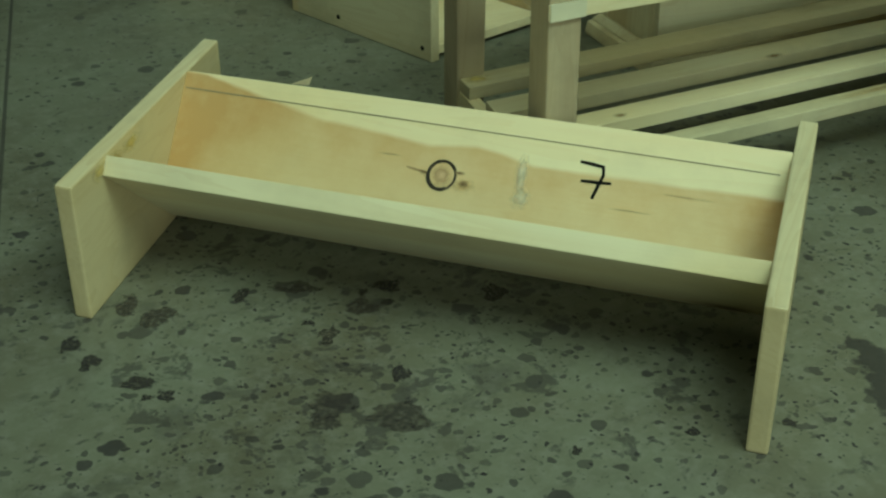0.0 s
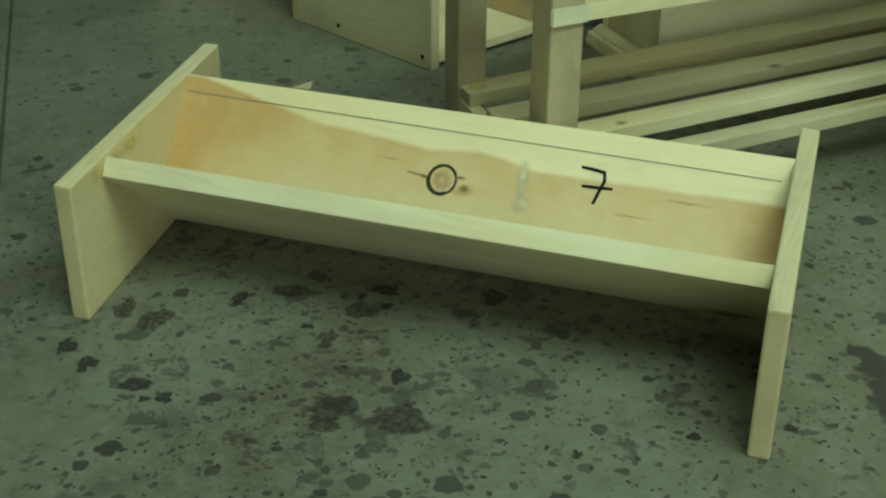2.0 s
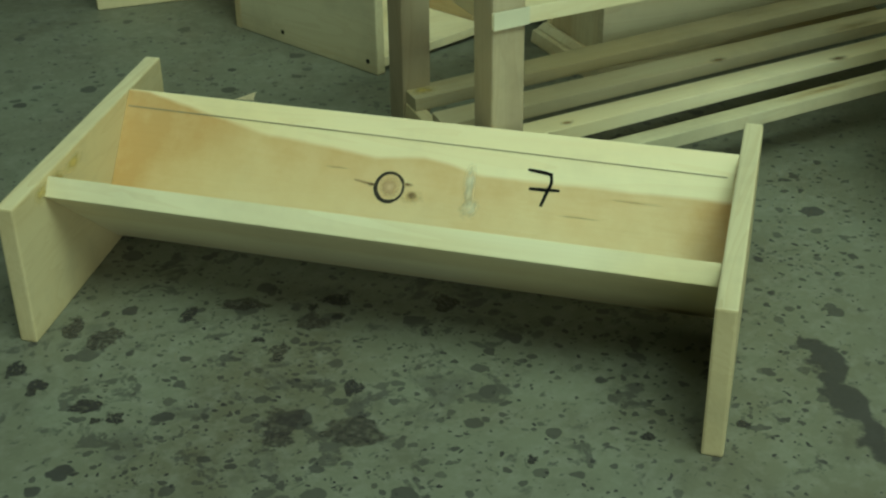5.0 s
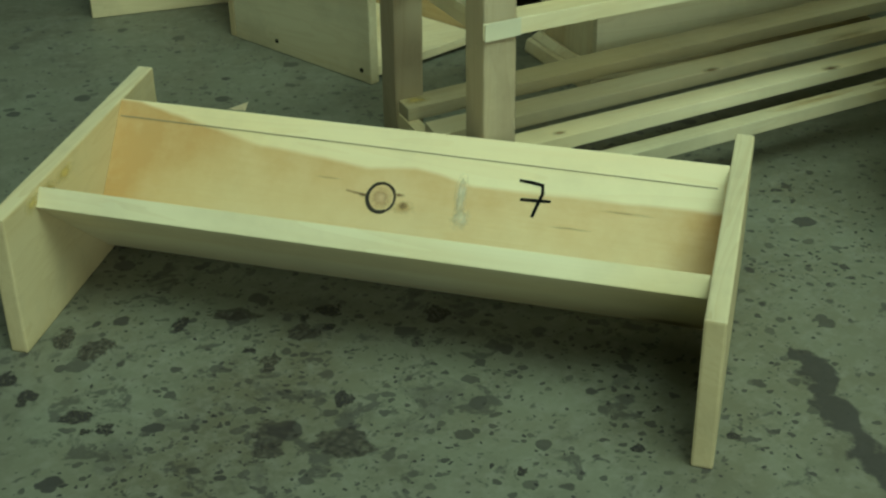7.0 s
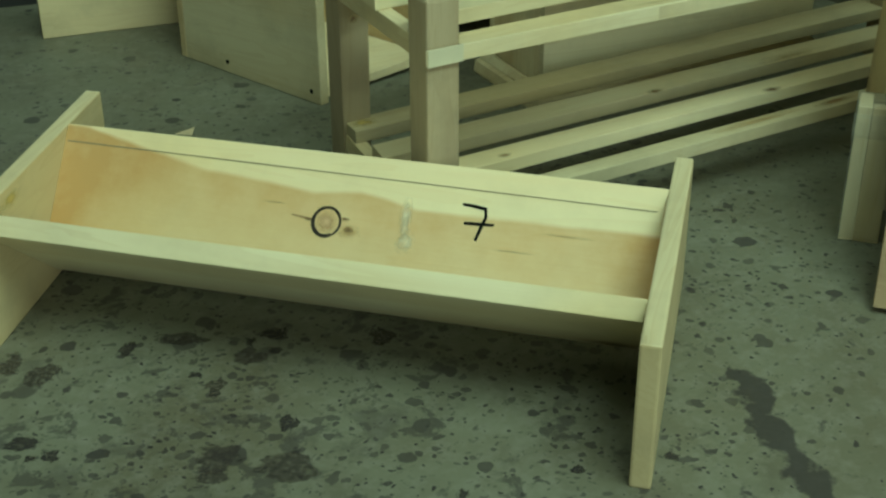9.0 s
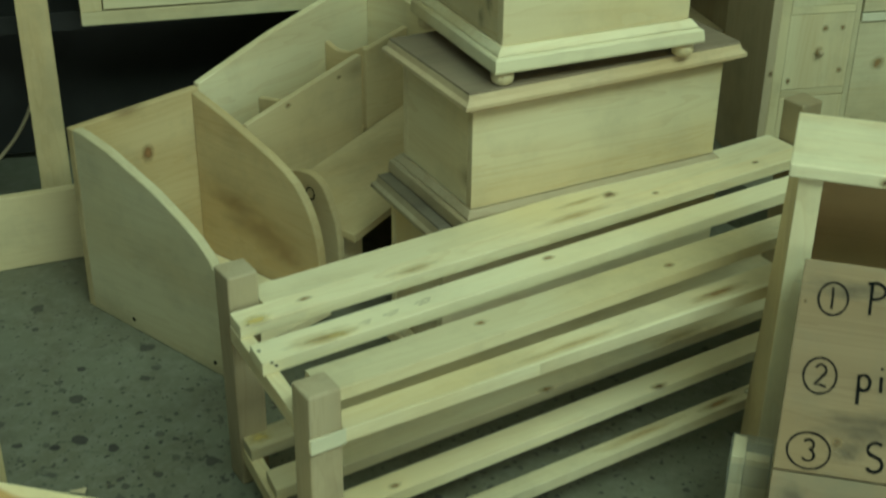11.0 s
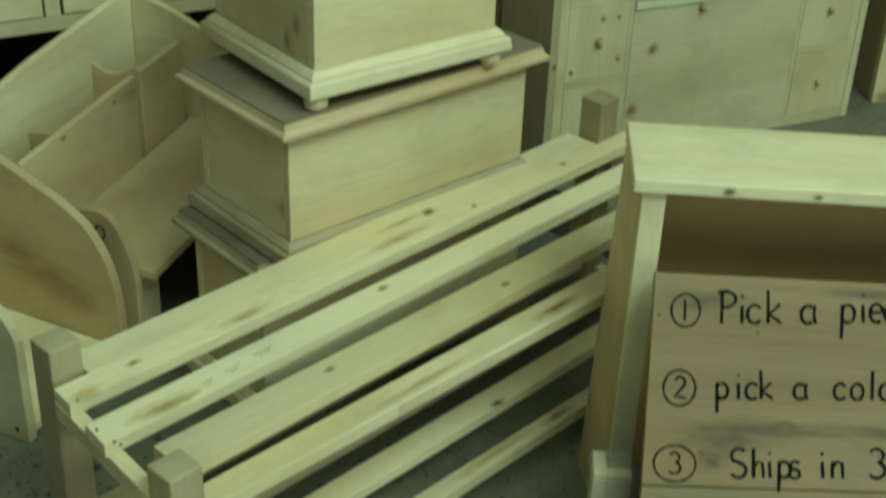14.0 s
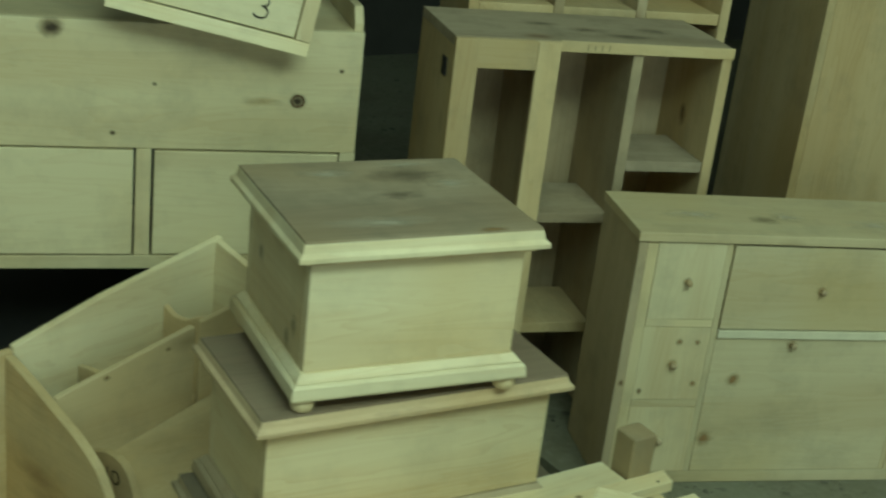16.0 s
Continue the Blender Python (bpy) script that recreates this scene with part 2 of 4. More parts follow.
def figured_board():
    """The trough's back board: pale sapwood along its top edge, orange heartwood under a wavy line."""
    m = pine("heartwood_pine", (0.83, 0.745, 0.51), (0.76, 0.62, 0.38), 0, 0.08, 0.0)
    t = m.node_tree
    bsdf = t.nodes["Principled BSDF"]
    old = bsdf.inputs["Base Color"].links[0].from_socket
    co = t.nodes.new("ShaderNodeTexCoord")
    sep = t.nodes.new("ShaderNodeSeparateXYZ")
    t.links.new(co.outputs["Object"], sep.inputs[0])
    down = math_node(t, "MULTIPLY", math_node(t, "SUBTRACT", 0.504, math_node(t, "ADD", sep.outputs[1], sep.outputs[2])), 0.707)
    wave = node(t, "ShaderNodeTexNoise", Scale=7.0, Detail=3.0)
    t.links.new(co.outputs["Object"], wave.inputs["Vector"])
    line = ramp(t, math_node(t, "MULTIPLY", sep.outputs[0], 1.25), [(0.0, (0.0, 0.0, 0.0)), (0.10, (0.17, 0.17, 0.17)), (0.22, (0.40, 0.40, 0.40)), (0.40, (0.50, 0.50, 0.50)), (0.47, (0.44, 0.44, 0.44)), (0.56, (0.57, 0.57, 0.57)), (0.95, (0.56, 0.56, 0.56))])
    edge = math_node(t, "ADD", math_node(t, "MULTIPLY", line, 0.1), math_node(t, "MULTIPLY", math_node(t, "SUBTRACT", wave.outputs[0], 0.5), 0.016))
    past = math_node(t, "SUBTRACT", down, edge)
    inside = math_node(t, "MULTIPLY", past, 160.0, True)
    fade = math_node(t, "SUBTRACT", 1.0, math_node(t, "MULTIPLY", past, 8.5), True)
    amount = math_node(t, "MULTIPLY", inside, math_node(t, "ADD", math_node(t, "MULTIPLY", fade, 0.50), 0.26))
    # browner towards both ends: shade at the panel joints is put into the colour
    end_shade = ramp(t, math_node(t, "MULTIPLY", sep.outputs[0], 1.25), [(0.0, (0.75, 0.75, 0.75)), (0.045, (0.38, 0.38, 0.38)), (0.2, (0, 0, 0)), (0.8, (0, 0, 0)), (0.95, (0.30, 0.30, 0.30))])
    amount = math_node(t, "ADD", amount, math_node(t, "MULTIPLY", end_shade, inside), True)
    mottle = node(t, "ShaderNodeTexNoise", Scale=16.0, Detail=5.0, Roughness=0.65)
    t.links.new(co.outputs["Object"], mottle.inputs["Vector"])
    amount = math_node(t, "MULTIPLY", amount, math_node(t, "ADD", math_node(t, "MULTIPLY", mottle.outputs[0], 1.1), 0.42), True)
    t.links.new(mix(t, amount, old, (0.58, 0.345, 0.135)), bsdf.inputs["Base Color"])
    return m


FILM = plain("clear_film", (0.62, 0.66, 0.62), 0.18, 0, 0.1)
FILM.node_tree.nodes["Principled BSDF"].inputs["Alpha"].default_value = 0.16
FIGURED = figured_board()
FLOOR = concrete_floor()
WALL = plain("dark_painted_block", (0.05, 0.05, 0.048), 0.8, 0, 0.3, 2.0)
CEIL = plain("grey_ceiling", (0.36, 0.36, 0.34), 0.9)
PALEWALL = plain("pale_bounce_wall", (0.45, 0.45, 0.42), 0.85, 0, 0.15, 2.0)
INK = plain("black_marker", (0.012, 0.012, 0.012), 0.9)
INK.node_tree.nodes["Principled BSDF"].inputs["Specular IOR Level"].default_value = 0.1
KNOT = plain("dark_knot", (0.13, 0.085, 0.045), 0.6, 0, 0.5, 60.0)
RUST = plain("brown_knot", (0.36, 0.23, 0.115), 0.6, 0, 0.4, 50.0)
TAN = pine("tan_pine", (0.70, 0.58, 0.36), (0.58, 0.43, 0.23), 0, 0.15)
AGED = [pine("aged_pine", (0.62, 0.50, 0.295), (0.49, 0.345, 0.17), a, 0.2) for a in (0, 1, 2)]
BLACK = plain("black_paint_and_void", (0.02, 0.02, 0.022), 0.55)
WHITE = plain("white_plastic", (0.62, 0.64, 0.6), 0.4, 0, 0.08)
GRAPHITE = plain("pencil_line", (0.28, 0.22, 0.13), 0.7)
FILLER = plain("wood_filler", (0.70, 0.63, 0.47), 0.6, 0, 0.15, 30.0)


def soft_mark(name, outer, inner, strength, rag=0.5):
    """A stain that fades out from its middle: unit disc, ragged edge."""
    m, t, bsdf = material(name)
    co = t.nodes.new("ShaderNodeTexCoord")
    size = t.nodes.new("ShaderNodeVectorMath")
    size.operation = "LENGTH"
    t.links.new(co.outputs["Object"], size.inputs[0])
    n = node(t, "ShaderNodeTexNoise", Scale=2.6, Detail=4.0, Roughness=0.65)
    info = t.nodes.new("ShaderNodeObjectInfo")
    jump = t.nodes.new("ShaderNodeVectorMath")
    jump.operation = "MULTIPLY_ADD"
    t.links.new(info.outputs["Random"], jump.inputs[0])
    jump.inputs[1].default_value = (13.0, 7.0, 5.0)
    t.links.new(co.outputs["Object"], jump.inputs[2])
    t.links.new(jump.outputs[0], n.inputs["Vector"])
    far = math_node(t, "ADD", size.outputs["Value"], math_node(t, "MULTIPLY", math_node(t, "SUBTRACT", n.outputs[0], 0.5), rag * 1.6))
    t.links.new(ramp(t, far, [(0.1, inner), (0.5, outer)]), bsdf.inputs["Base Color"])
    fade = ramp(t, far, [(0.10, (strength,) * 3), (0.45, (strength * 0.45,) * 3), (0.80, (0, 0, 0))])
    t.links.new(fade, bsdf.inputs["Alpha"])
    bsdf.inputs["Roughness"].default_value = 0.6
    return m


def splat(name, colour, edge, strength):
    """A dried drip of paint: solid to a ragged edge, with a few small gaps."""
    m, t, bsdf = material(name)
    co = t.nodes.new("ShaderNodeTexCoord")
    info = t.nodes.new("ShaderNodeObjectInfo")
    size = t.nodes.new("ShaderNodeVectorMath")
    size.operation = "LENGTH"
    t.links.new(co.outputs["Object"], size.inputs[0])
    jump = t.nodes.new("ShaderNodeVectorMath")
    jump.operation = "MULTIPLY_ADD"
    t.links.new(info.outputs["Random"], jump.inputs[0])
    jump.inputs[1].default_value = (23.0, 11.0, 5.0)
    t.links.new(co.outputs["Object"], jump.inputs[2])
    big = node(t, "ShaderNodeTexNoise", Scale=1.5, Detail=5.0, Roughness=0.62)
    t.links.new(jump.outputs[0], big.inputs["Vector"])
    far = math_node(t, "ADD", size.outputs["Value"], math_node(t, "MULTIPLY", math_node(t, "SUBTRACT", big.outputs[0], 0.5), 1.9))
    solid = math_node(t, "MULTIPLY", math_node(t, "SUBTRACT", 0.72, far), 9.0, True)
    rim = math_node(t, "MULTIPLY", math_node(t, "SUBTRACT", 0.98, size.outputs["Value"]), 12.0, True)
    fine = node(t, "ShaderNodeTexNoise", Scale=5.0, Detail=4.0)
    t.links.new(jump.outputs[0], fine.inputs["Vector"])
    thin = ramp(t, fine.outputs[0], [(0.35, (strength * 0.45,) * 3), (0.55, (strength,) * 3)])
    t.links.new(math_node(t, "MULTIPLY", math_node(t, "MULTIPLY", solid, rim), thin), bsdf.inputs["Alpha"])
    t.links.new(ramp(t, fine.outputs[0], [(0.3, edge), (0.6, colour)]), bsdf.inputs["Base Color"])
    bsdf.inputs["Roughness"].default_value = 0.55
    return m


DRIP = splat("dried_dark_paint", (0.034, 0.030, 0.034), (0.062, 0.052, 0.048), 0.86)
FADED = splat("faded_brown_paint", (0.052, 0.044, 0.045), (0.09, 0.072, 0.055), 0.66)
SOFTKNOT = soft_mark("soft_brown_knot", (0.42, 0.27, 0.12), (0.12, 0.07, 0.035), 0.85)
PALEKNOT = soft_mark("soft_pale_knot", (0.45, 0.30, 0.13), (0.30, 0.17, 0.07), 0.75)
STREAK = soft_mark("soft_grain_streak", (0.55, 0.38, 0.16), (0.50, 0.33, 0.13), 0.45, 0.7)
HEARTWOOD = soft_mark("soft_heartwood", (0.50, 0.33, 0.15), (0.45, 0.28, 0.12), 0.42, 0.3)
DARKKNOT = soft_mark("soft_dark_knot", (0.15, 0.10, 0.055), (0.045, 0.032, 0.02), 0.97, 0.35)
BINKNOT = soft_mark("reddish_knot", (0.36, 0.20, 0.09), (0.30, 0.15, 0.065), 0.95, 0.3)
ROSY = soft_mark("rosy_knot", (0.56, 0.36, 0.18), (0.60, 0.42, 0.26), 0.9, 0.3)
GREYSTAIN = soft_mark("soft_grey_stain", (0.20, 0.165, 0.115), (0.15, 0.12, 0.085), 0.5, 0.7)
DUST = soft_mark("pale_dust", (0.62, 0.57, 0.44), (0.66, 0.62, 0.50), 0.45, 0.7)
GLUE = soft_mark("yellow_glue", (0.70, 0.55, 0.20), (0.70, 0.52, 0.15), 0.65, 0.6)
PUTTY = soft_mark("soft_filler", (0.78, 0.71, 0.52), (0.80, 0.74, 0.57), 0.82, 0.45)
MARKER = plain("worn_marker", (0.05, 0.042, 0.034), 0.9)
WHITISH = plain("film_over_pine", (0.66, 0.63, 0.48), 0.3, 0, 0.12)


# ---- mesh helpers ----
def part(name, bm, mat, parent, m=None, label=""):
    me = bpy.data.meshes.new(name)
    bm.to_mesh(me)
    bm.free()
    me.materials.append(mat)
    ob = new(name, me)
    ob.parent = parent
    ob.matrix_basis = m if m is not None else Matrix()
    if label:
        tagged(ob, label)
    return ob


def thing(name, m, label, category, group="", kind=""):
    ob = new(name)
    ob.empty_display_size = 0.05
    ob.matrix_basis = m
    return tagged(ob, label, category, group, kind)


def box_mesh(sx, sy, sz, bevel=0.0015, jitter=0.0006):
    bm = bmesh.new()
    bmesh.ops.create_cube(bm, size=1)
    for v in bm.verts:
        v.co = Vector((v.co.x * sx, v.co.y * sy, v.co.z * sz)) + Vector([random.uniform(-jitter, jitter) for _ in range(3)])
    if bevel:
        bmesh.ops.bevel(bm, geom=bm.edges[:], offset=min(bevel, 0.3 * min(sx, sy, sz)), segments=2, affect="EDGES", profile=0.6)
    return bm


def board(name, parent, lo, hi, mats=None, label="", bevel=0.0015, turn=0.0, mat=None):
    """A sawn board between two corners, in the frame of its thing; the grain runs along its longest side."""
    size = [abs(h - l) for l, h in zip(lo, hi)]
    mid = [(h + l) / 2 for l, h in zip(lo, hi)]
    axis = size.index(max(size))
    return part(name, box_mesh(*size, bevel), mat or (mats or PINE)[axis], parent, pose(*mid, 0, 0, turn), label)


def hexa(name, parent, pts, mat, label="", bevel=0.0015):
    """A board from its eight corners: four of one face in turn, then the four behind them."""
    bm = bmesh.new()
    vs = [bm.verts.new(p) for p in pts]
    for f in ((0, 1, 2, 3), (7, 6, 5, 4), (0, 4, 5, 1), (1, 5, 6, 2), (2, 6, 7, 3), (3, 7, 4, 0)):
        bm.faces.new([vs[i] for i in f])
    bmesh.ops.recalc_face_normals(bm, faces=bm.faces[:])
    bmesh.ops.bevel(bm, geom=bm.edges[:], offset=bevel, segments=2, affect="EDGES", profile=0.6)
    return part(name, bm, mat, parent, None, label)


def prism(name, parent, m, outline, thick, mat, label="", bevel=0.0015):
    """A flat outline in local x and z, extruded along local y."""
    bm = bmesh.new()
    front = [bm.verts.new((x, 0, z)) for x, z in outline]
    back = [bm.verts.new((x, thick, z)) for x, z in outline]
    bm.faces.new(front)
    bm.faces.new(back[::-1])
    n = len(front)
    for i in range(n):
        bm.faces.new((front[i], back[i], back[(i + 1) % n], front[(i + 1) % n]))
    bmesh.ops.recalc_face_normals(bm, faces=bm.faces[:])
    if bevel:
        bmesh.ops.bevel(bm, geom=bm.edges[:], offset=bevel, segments=1, affect="EDGES")
    return part(name, bm, mat, parent, m, label)


def lathe(name, parent, m, profile, mat, label="", steps=20):
    bm = bmesh.new()
    rings = [[bm.verts.new((r * math.cos(2 * math.pi * k / steps), r * math.sin(2 * math.pi * k / steps), z)) for k in range(steps)] for r, z in profile]
    for a, b in zip(rings, rings[1:]):
        for k in range(steps):
            bm.faces.new((a[k], a[(k + 1) % steps], b[(k + 1) % steps], b[k]))
    bm.faces.new(rings[0][::-1])
    bm.faces.new(rings[-1])
    for f in bm.faces:
        f.smooth = True
    return part(name, bm, mat, parent, m, label)


def stroke(name, parent, m, lines, width, mat, label=""):
    """Pen strokes: flat ribbons in local x and y, a hair above the surface."""
    bm = bmesh.new()
    for line in lines:
        pts = [Vector((x, y, 0.0005)) for x, y in line]
        rows = []
        for i, p in enumerate(pts):
            d = (pts[min(i + 1, len(pts) - 1)] - pts[max(i - 1, 0)])
            side = Vector((-d.y, d.x, 0)).normalized() * width / 2 * random.uniform(0.8, 1.2)
            rows.append((bm.verts.new(p - side), bm.verts.new(p + side)))
        for a, b in zip(rows, rows[1:]):
            bm.faces.new((a[0], b[0], b[1], a[1]))
    bmesh.ops.recalc_face_normals(bm, faces=bm.faces[:])
    return part(name, bm, mat, parent, m, label)


def arc(cx, cy, rx, ry, a0, a1, n=22):
    return [(cx + rx * math.cos(radians(a0 + (a1 - a0) * i / n)), cy + ry * math.sin(radians(a0 + (a1 - a0) * i / n))) for i in range(n + 1)]


def face_frame(origin, along, up):
    """A pose whose local x runs along, y up the surface, z out of it."""
    x = Vector(along).normalized()
    z = x.cross(Vector(up)).normalized()
    y = z.cross(x)
    return Matrix.Translation(origin) @ Matrix((x, y, z)).transposed().to_4x4()


def blotch(name, parent, m, rx, ry, mat, label, lift=0.0005):
    """A soft-edged mark on a surface: local x and y in its plane, z out of it."""
    bm = bmesh.new()
    mid = bm.verts.new((0, 0, 0))
    rim = [bm.verts.new((math.cos(a), math.sin(a), 0)) for a in [2 * math.pi * i / 20 for i in range(20)]]
    for a, b in zip(rim, rim[1:] + rim[:1]):
        bm.faces.new((mid, a, b))
    return part(name, bm, mat, parent, m @ Matrix.Translation((0, 0, lift)) @ Matrix.Diagonal((rx, ry, 1, 1)), label)


# ---- setting ----
def slab(name, lo, hi, mat, label, category):
    ob = part(name, box_mesh(*[h - l for l, h in zip(lo, hi)], 0, 0), mat, None, pose(*[(h + l) / 2 for l, h in zip(lo, hi)]))
    return tagged(ob, label, category, kind="structure")


floor = slab("floor", (-5, -5, -0.2), (6, 4.0, 0), FLOOR, "grey-green concrete workshop floor with dark paint drips", "floor")
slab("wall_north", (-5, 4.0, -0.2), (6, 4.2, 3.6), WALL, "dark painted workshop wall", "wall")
# south, west and east walls are unseen, kept pale to bounce light
slab("wall_south", (-5, -5.2, -0.2), (6, -5, 3.6), PALEWALL, "unseen pale wall, added to bounce light into the room", "wall")
slab("wall_west", (-5.2, -5.2, -0.2), (-5, 4.2, 3.6), PALEWALL, "unseen pale wall, added to bounce light into the room", "wall")
slab("wall_east", (6, -5.2, -0.2), (6.2, 4.2, 3.6), PALEWALL, "unseen pale wall, added to bounce light into the room", "wall")
# dried paint drips on the slab: place and half sizes
DRIPS = [(-0.481, 0.049, 0.023, 0.025), (-0.537, -0.067, 0.021, 0.014), (-0.515, -0.106, 0.011, 0.012), (-0.534, -0.099, 0.006, 0.007), (-0.58, -0.018, 0.008, 0.008), (-0.567, -0.005, 0.014, 0.014), (-0.582, 0.037, 0.012, 0.018), (-0.264, -0.04, 0.019, 0.023), (-0.32, -0.077, 0.014, 0.018), (-0.215, -0.011, 0.017, 0.017), (-0.248, -0.01, 0.008, 0.008), (-0.232, -0.045, 0.009, 0.009), (-0.317, 0.036, 0.031, 0.017), (-0.38, 0.047, 0.01, 0.02), (-0.33, -0.043, 0.009, 0.007), (-0.281, -0.181, 0.012, 0.017), (-0.367, -0.198, 0.03, 0.026), (-0.389, -0.227, 0.022, 0.018), (-0.315, -0.249, 0.036, 0.028), (-0.112, -0.082, 0.017, 0.021), (-0.503, 0.088, 0.016, 0.025), (-0.064, -0.408, 0.009, 0.009), (-0.183, -0.38, 0.007, 0.008), (0.03, -0.441, 0.009, 0.008)]
for i, (x, y, rx, ry) in enumerate(DRIPS):
    blotch("paint_drip", floor, pose(x - 0.5, y + 0.5, 0.1, 0, 0, -30), rx * 1.22, ry * 1.22, FADED if i in (0, 7, 8, 12, 16, 17, 18, 19, 20) else DRIP, "dark dried paint drip", 0.0004 + 0.0001 * (i % 5))
raised = slab("raised_floor", (1.27, 0.05, 0.0005), (3.6, 2.4, 0.0995), FLOOR, "raised grey concrete plinth under the cabinets", "floor")
# unseen ceiling, its grey raised to bounce light
slab("ceiling", (-5.2, -5.2, 3.6), (6.2, 4.2, 3.8), CEIL, "unseen grey ceiling, added to bounce light down", "ceiling")


# ---- the trough shelf with the marker numeral ----
def build_trough():
    m = Matrix.Translation((-0.555, 0.087, 0)) @ Matrix(((0.690, 0.724, 0), (-0.724, 0.690, 0), (0, 0, 1))).to_4x4()
    t = thing("trough_shelf", m, "raw pine trough shelf with two end panels on the concrete floor", "shelf")
    H, D, T = 0.168, 0.425, 0.022
    left = lambda v: -0.010 - 0.125 * v
    right = lambda v: 0.772 - 0.036 * v

    def panel(edge, sign, deep, label):
        def p(k, v, z):
            return (edge(v) + sign * k * T, v, z)
        pts = [p(0, 0, 0), p(0, deep, 0), p(0, deep, H + 0.004), p(0, 0, H), p(1, 0, 0), p(1, deep, 0), p(1, deep, H + 0.004), p(1, 0, H)]
        ob = hexa("end_panel", t, pts, SHADED_AMBER, label, 0.003)
        # upward faces get paler pine: overhead light is put into the colours
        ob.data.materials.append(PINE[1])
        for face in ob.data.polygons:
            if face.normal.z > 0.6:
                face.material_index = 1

    panel(left, 1, D + 0.018, "amber pine end panel, faces darkened as in shade, with a smear of yellow glue")
    panel(right, -1, D, "amber pine end panel, faces darkened as in shade")

    def plank(name, a, b, thick, label):
        # a and b are (depth, height) of the face's two long edges; thick: offset of the far face
        def p(s, q, off):
            v, z = q[0] + off[0], q[1] + off[1]
            e = left(v) + T if s == 0 else right(v) - T
            return (e, v, z)
        pts = [p(0, a, (0, 0)), p(1, a, (0, 0)), p(1, b, (0, 0)), p(0, b, (0, 0)), p(0, a, thick), p(1, a, thick), p(1, b, thick), p(0, b, thick)]
        return hexa(name, t, pts, FIGURED if name == "back_board" else FRESH, label, 0.0012)

    plank("front_board", (0.072, 0.148), (0.235, 0.012), (0.0154, 0.0184), "pine front board in shade underneath")
    plank("back_board", (0.332, 0.172), (0.219, 0.0588), (0.0156, -0.0156), "pine back board with an orange heartwood figure")
    # marks on the sloping face
    frame_m = face_frame((left(0.332) + T, 0.332, 0.172), (1, 0, 0), (0, 0.707, 0.707))

    def mark(name, lines, width, mat, label):
        stroke(name, t, frame_m, lines, width, mat, label)

    k = -0.089
    mark("marker_ring", [arc(0.370, k, 0.0175, 0.0185, 0, 365), arc(0.3705, k + 0.0005, 0.0165, 0.0178, 30, 300)], 0.0034, MARKER, "black marker ring round a knot")
    blotch("knot", t, frame_m @ Matrix.Translation((0.370, k, 0)), 0.019, 0.020, ROSY, "brown knot", 0.0003)
    mark("knot_streak", [[(0.325, -0.0845), (0.338, -0.0865), (0.351, -0.088)]], 0.0025, RUST, "brown streak beside the knot")
    mark("marker_numeral", [[(0.532, -0.047), (0.546, -0.048), (0.560, -0.050), (0.562, -0.060), (0.558, -0.074), (0.554, -0.090)], [(0.537, -0.070), (0.554, -0.0695), (0.573, -0.0685)]], 0.0040, INK, "black marker numeral 7")
    mark("pencil_line", [[(0.006, -0.0235), (0.25, -0.0255), (0.5, -0.0275), (0.758, -0.0295)]], 0.0016, GRAPHITE, "pencil line along the board")
    for x, y, rx, ry in ((0.466, -0.068, 0.010, 0.030), (0.468, -0.084, 0.009, 0.026), (0.471, -0.102, 0.016, 0.020)):
        blotch("filler_smear", t, frame_m @ Matrix.Translation((x, y, 0)), rx, ry, PUTTY, "pale smear of wood filler")
    for x, y, rx, ry in ((0.398, -0.098, 0.022, 0.012),):
        blotch("grain_streak", t, frame_m @ Matrix.Translation((x, y, 0)), rx, ry, STREAK, "brown streak in the grain")
    for x, y, rx, ry in ((0.3995, -0.0955, 0.009, 0.007), (0.347, -0.088, 0.007, 0.004), (0.392, -0.083, 0.010, 0.004)):
        blotch("knot_fleck", t, frame_m @ Matrix.Translation((x, y, 0)), rx, ry, SOFTKNOT, "dark fleck beside the knot", 0.0006)
    for x, y, rx, ry in ((0.30, -0.072, 0.022, 0.002), (0.60, -0.098, 0.035, 0.002), (0.66, -0.072, 0.040, 0.0025)):
        blotch("grain_streak", t, frame_m @ Matrix.Translation((x, y, 0)), rx, ry, STREAK, "brown streak in the grain", 0.0004)
    inner = face_frame((left(0.10) + T + 0.0006, 0.10, 0.148), (-0.125, 1, 0), (0, 0, 1))
    for x, y, rx, ry in ((0.005, 0.002, 0.030, 0.020), (0.05, 0.006, 0.034, 0.014), (-0.035, 0.008, 0.025, 0.014)):
        blotch("glue_smear", t, inner @ Matrix.Translation((x, y, 0)), rx, ry, GLUE, "yellow glue smear", 0.0008)
    # a raised splinter on the back edge
    bm = bmesh.new()
    s = [bm.verts.new(c) for c in ((0.115, 0.338, 0.170), (0.146, 0.336, 0.184), (0.140, 0.338, 0.171), (0.128, 0.346, 0.170))]
    for f in ((0, 1, 3), (1, 2, 3), (0, 2, 1), (0, 3, 2)):
        bm.faces.new([s[i] for i in f])
    part("splinter", bm, FILLER, t, None, "raised pale splinter")


build_trough()


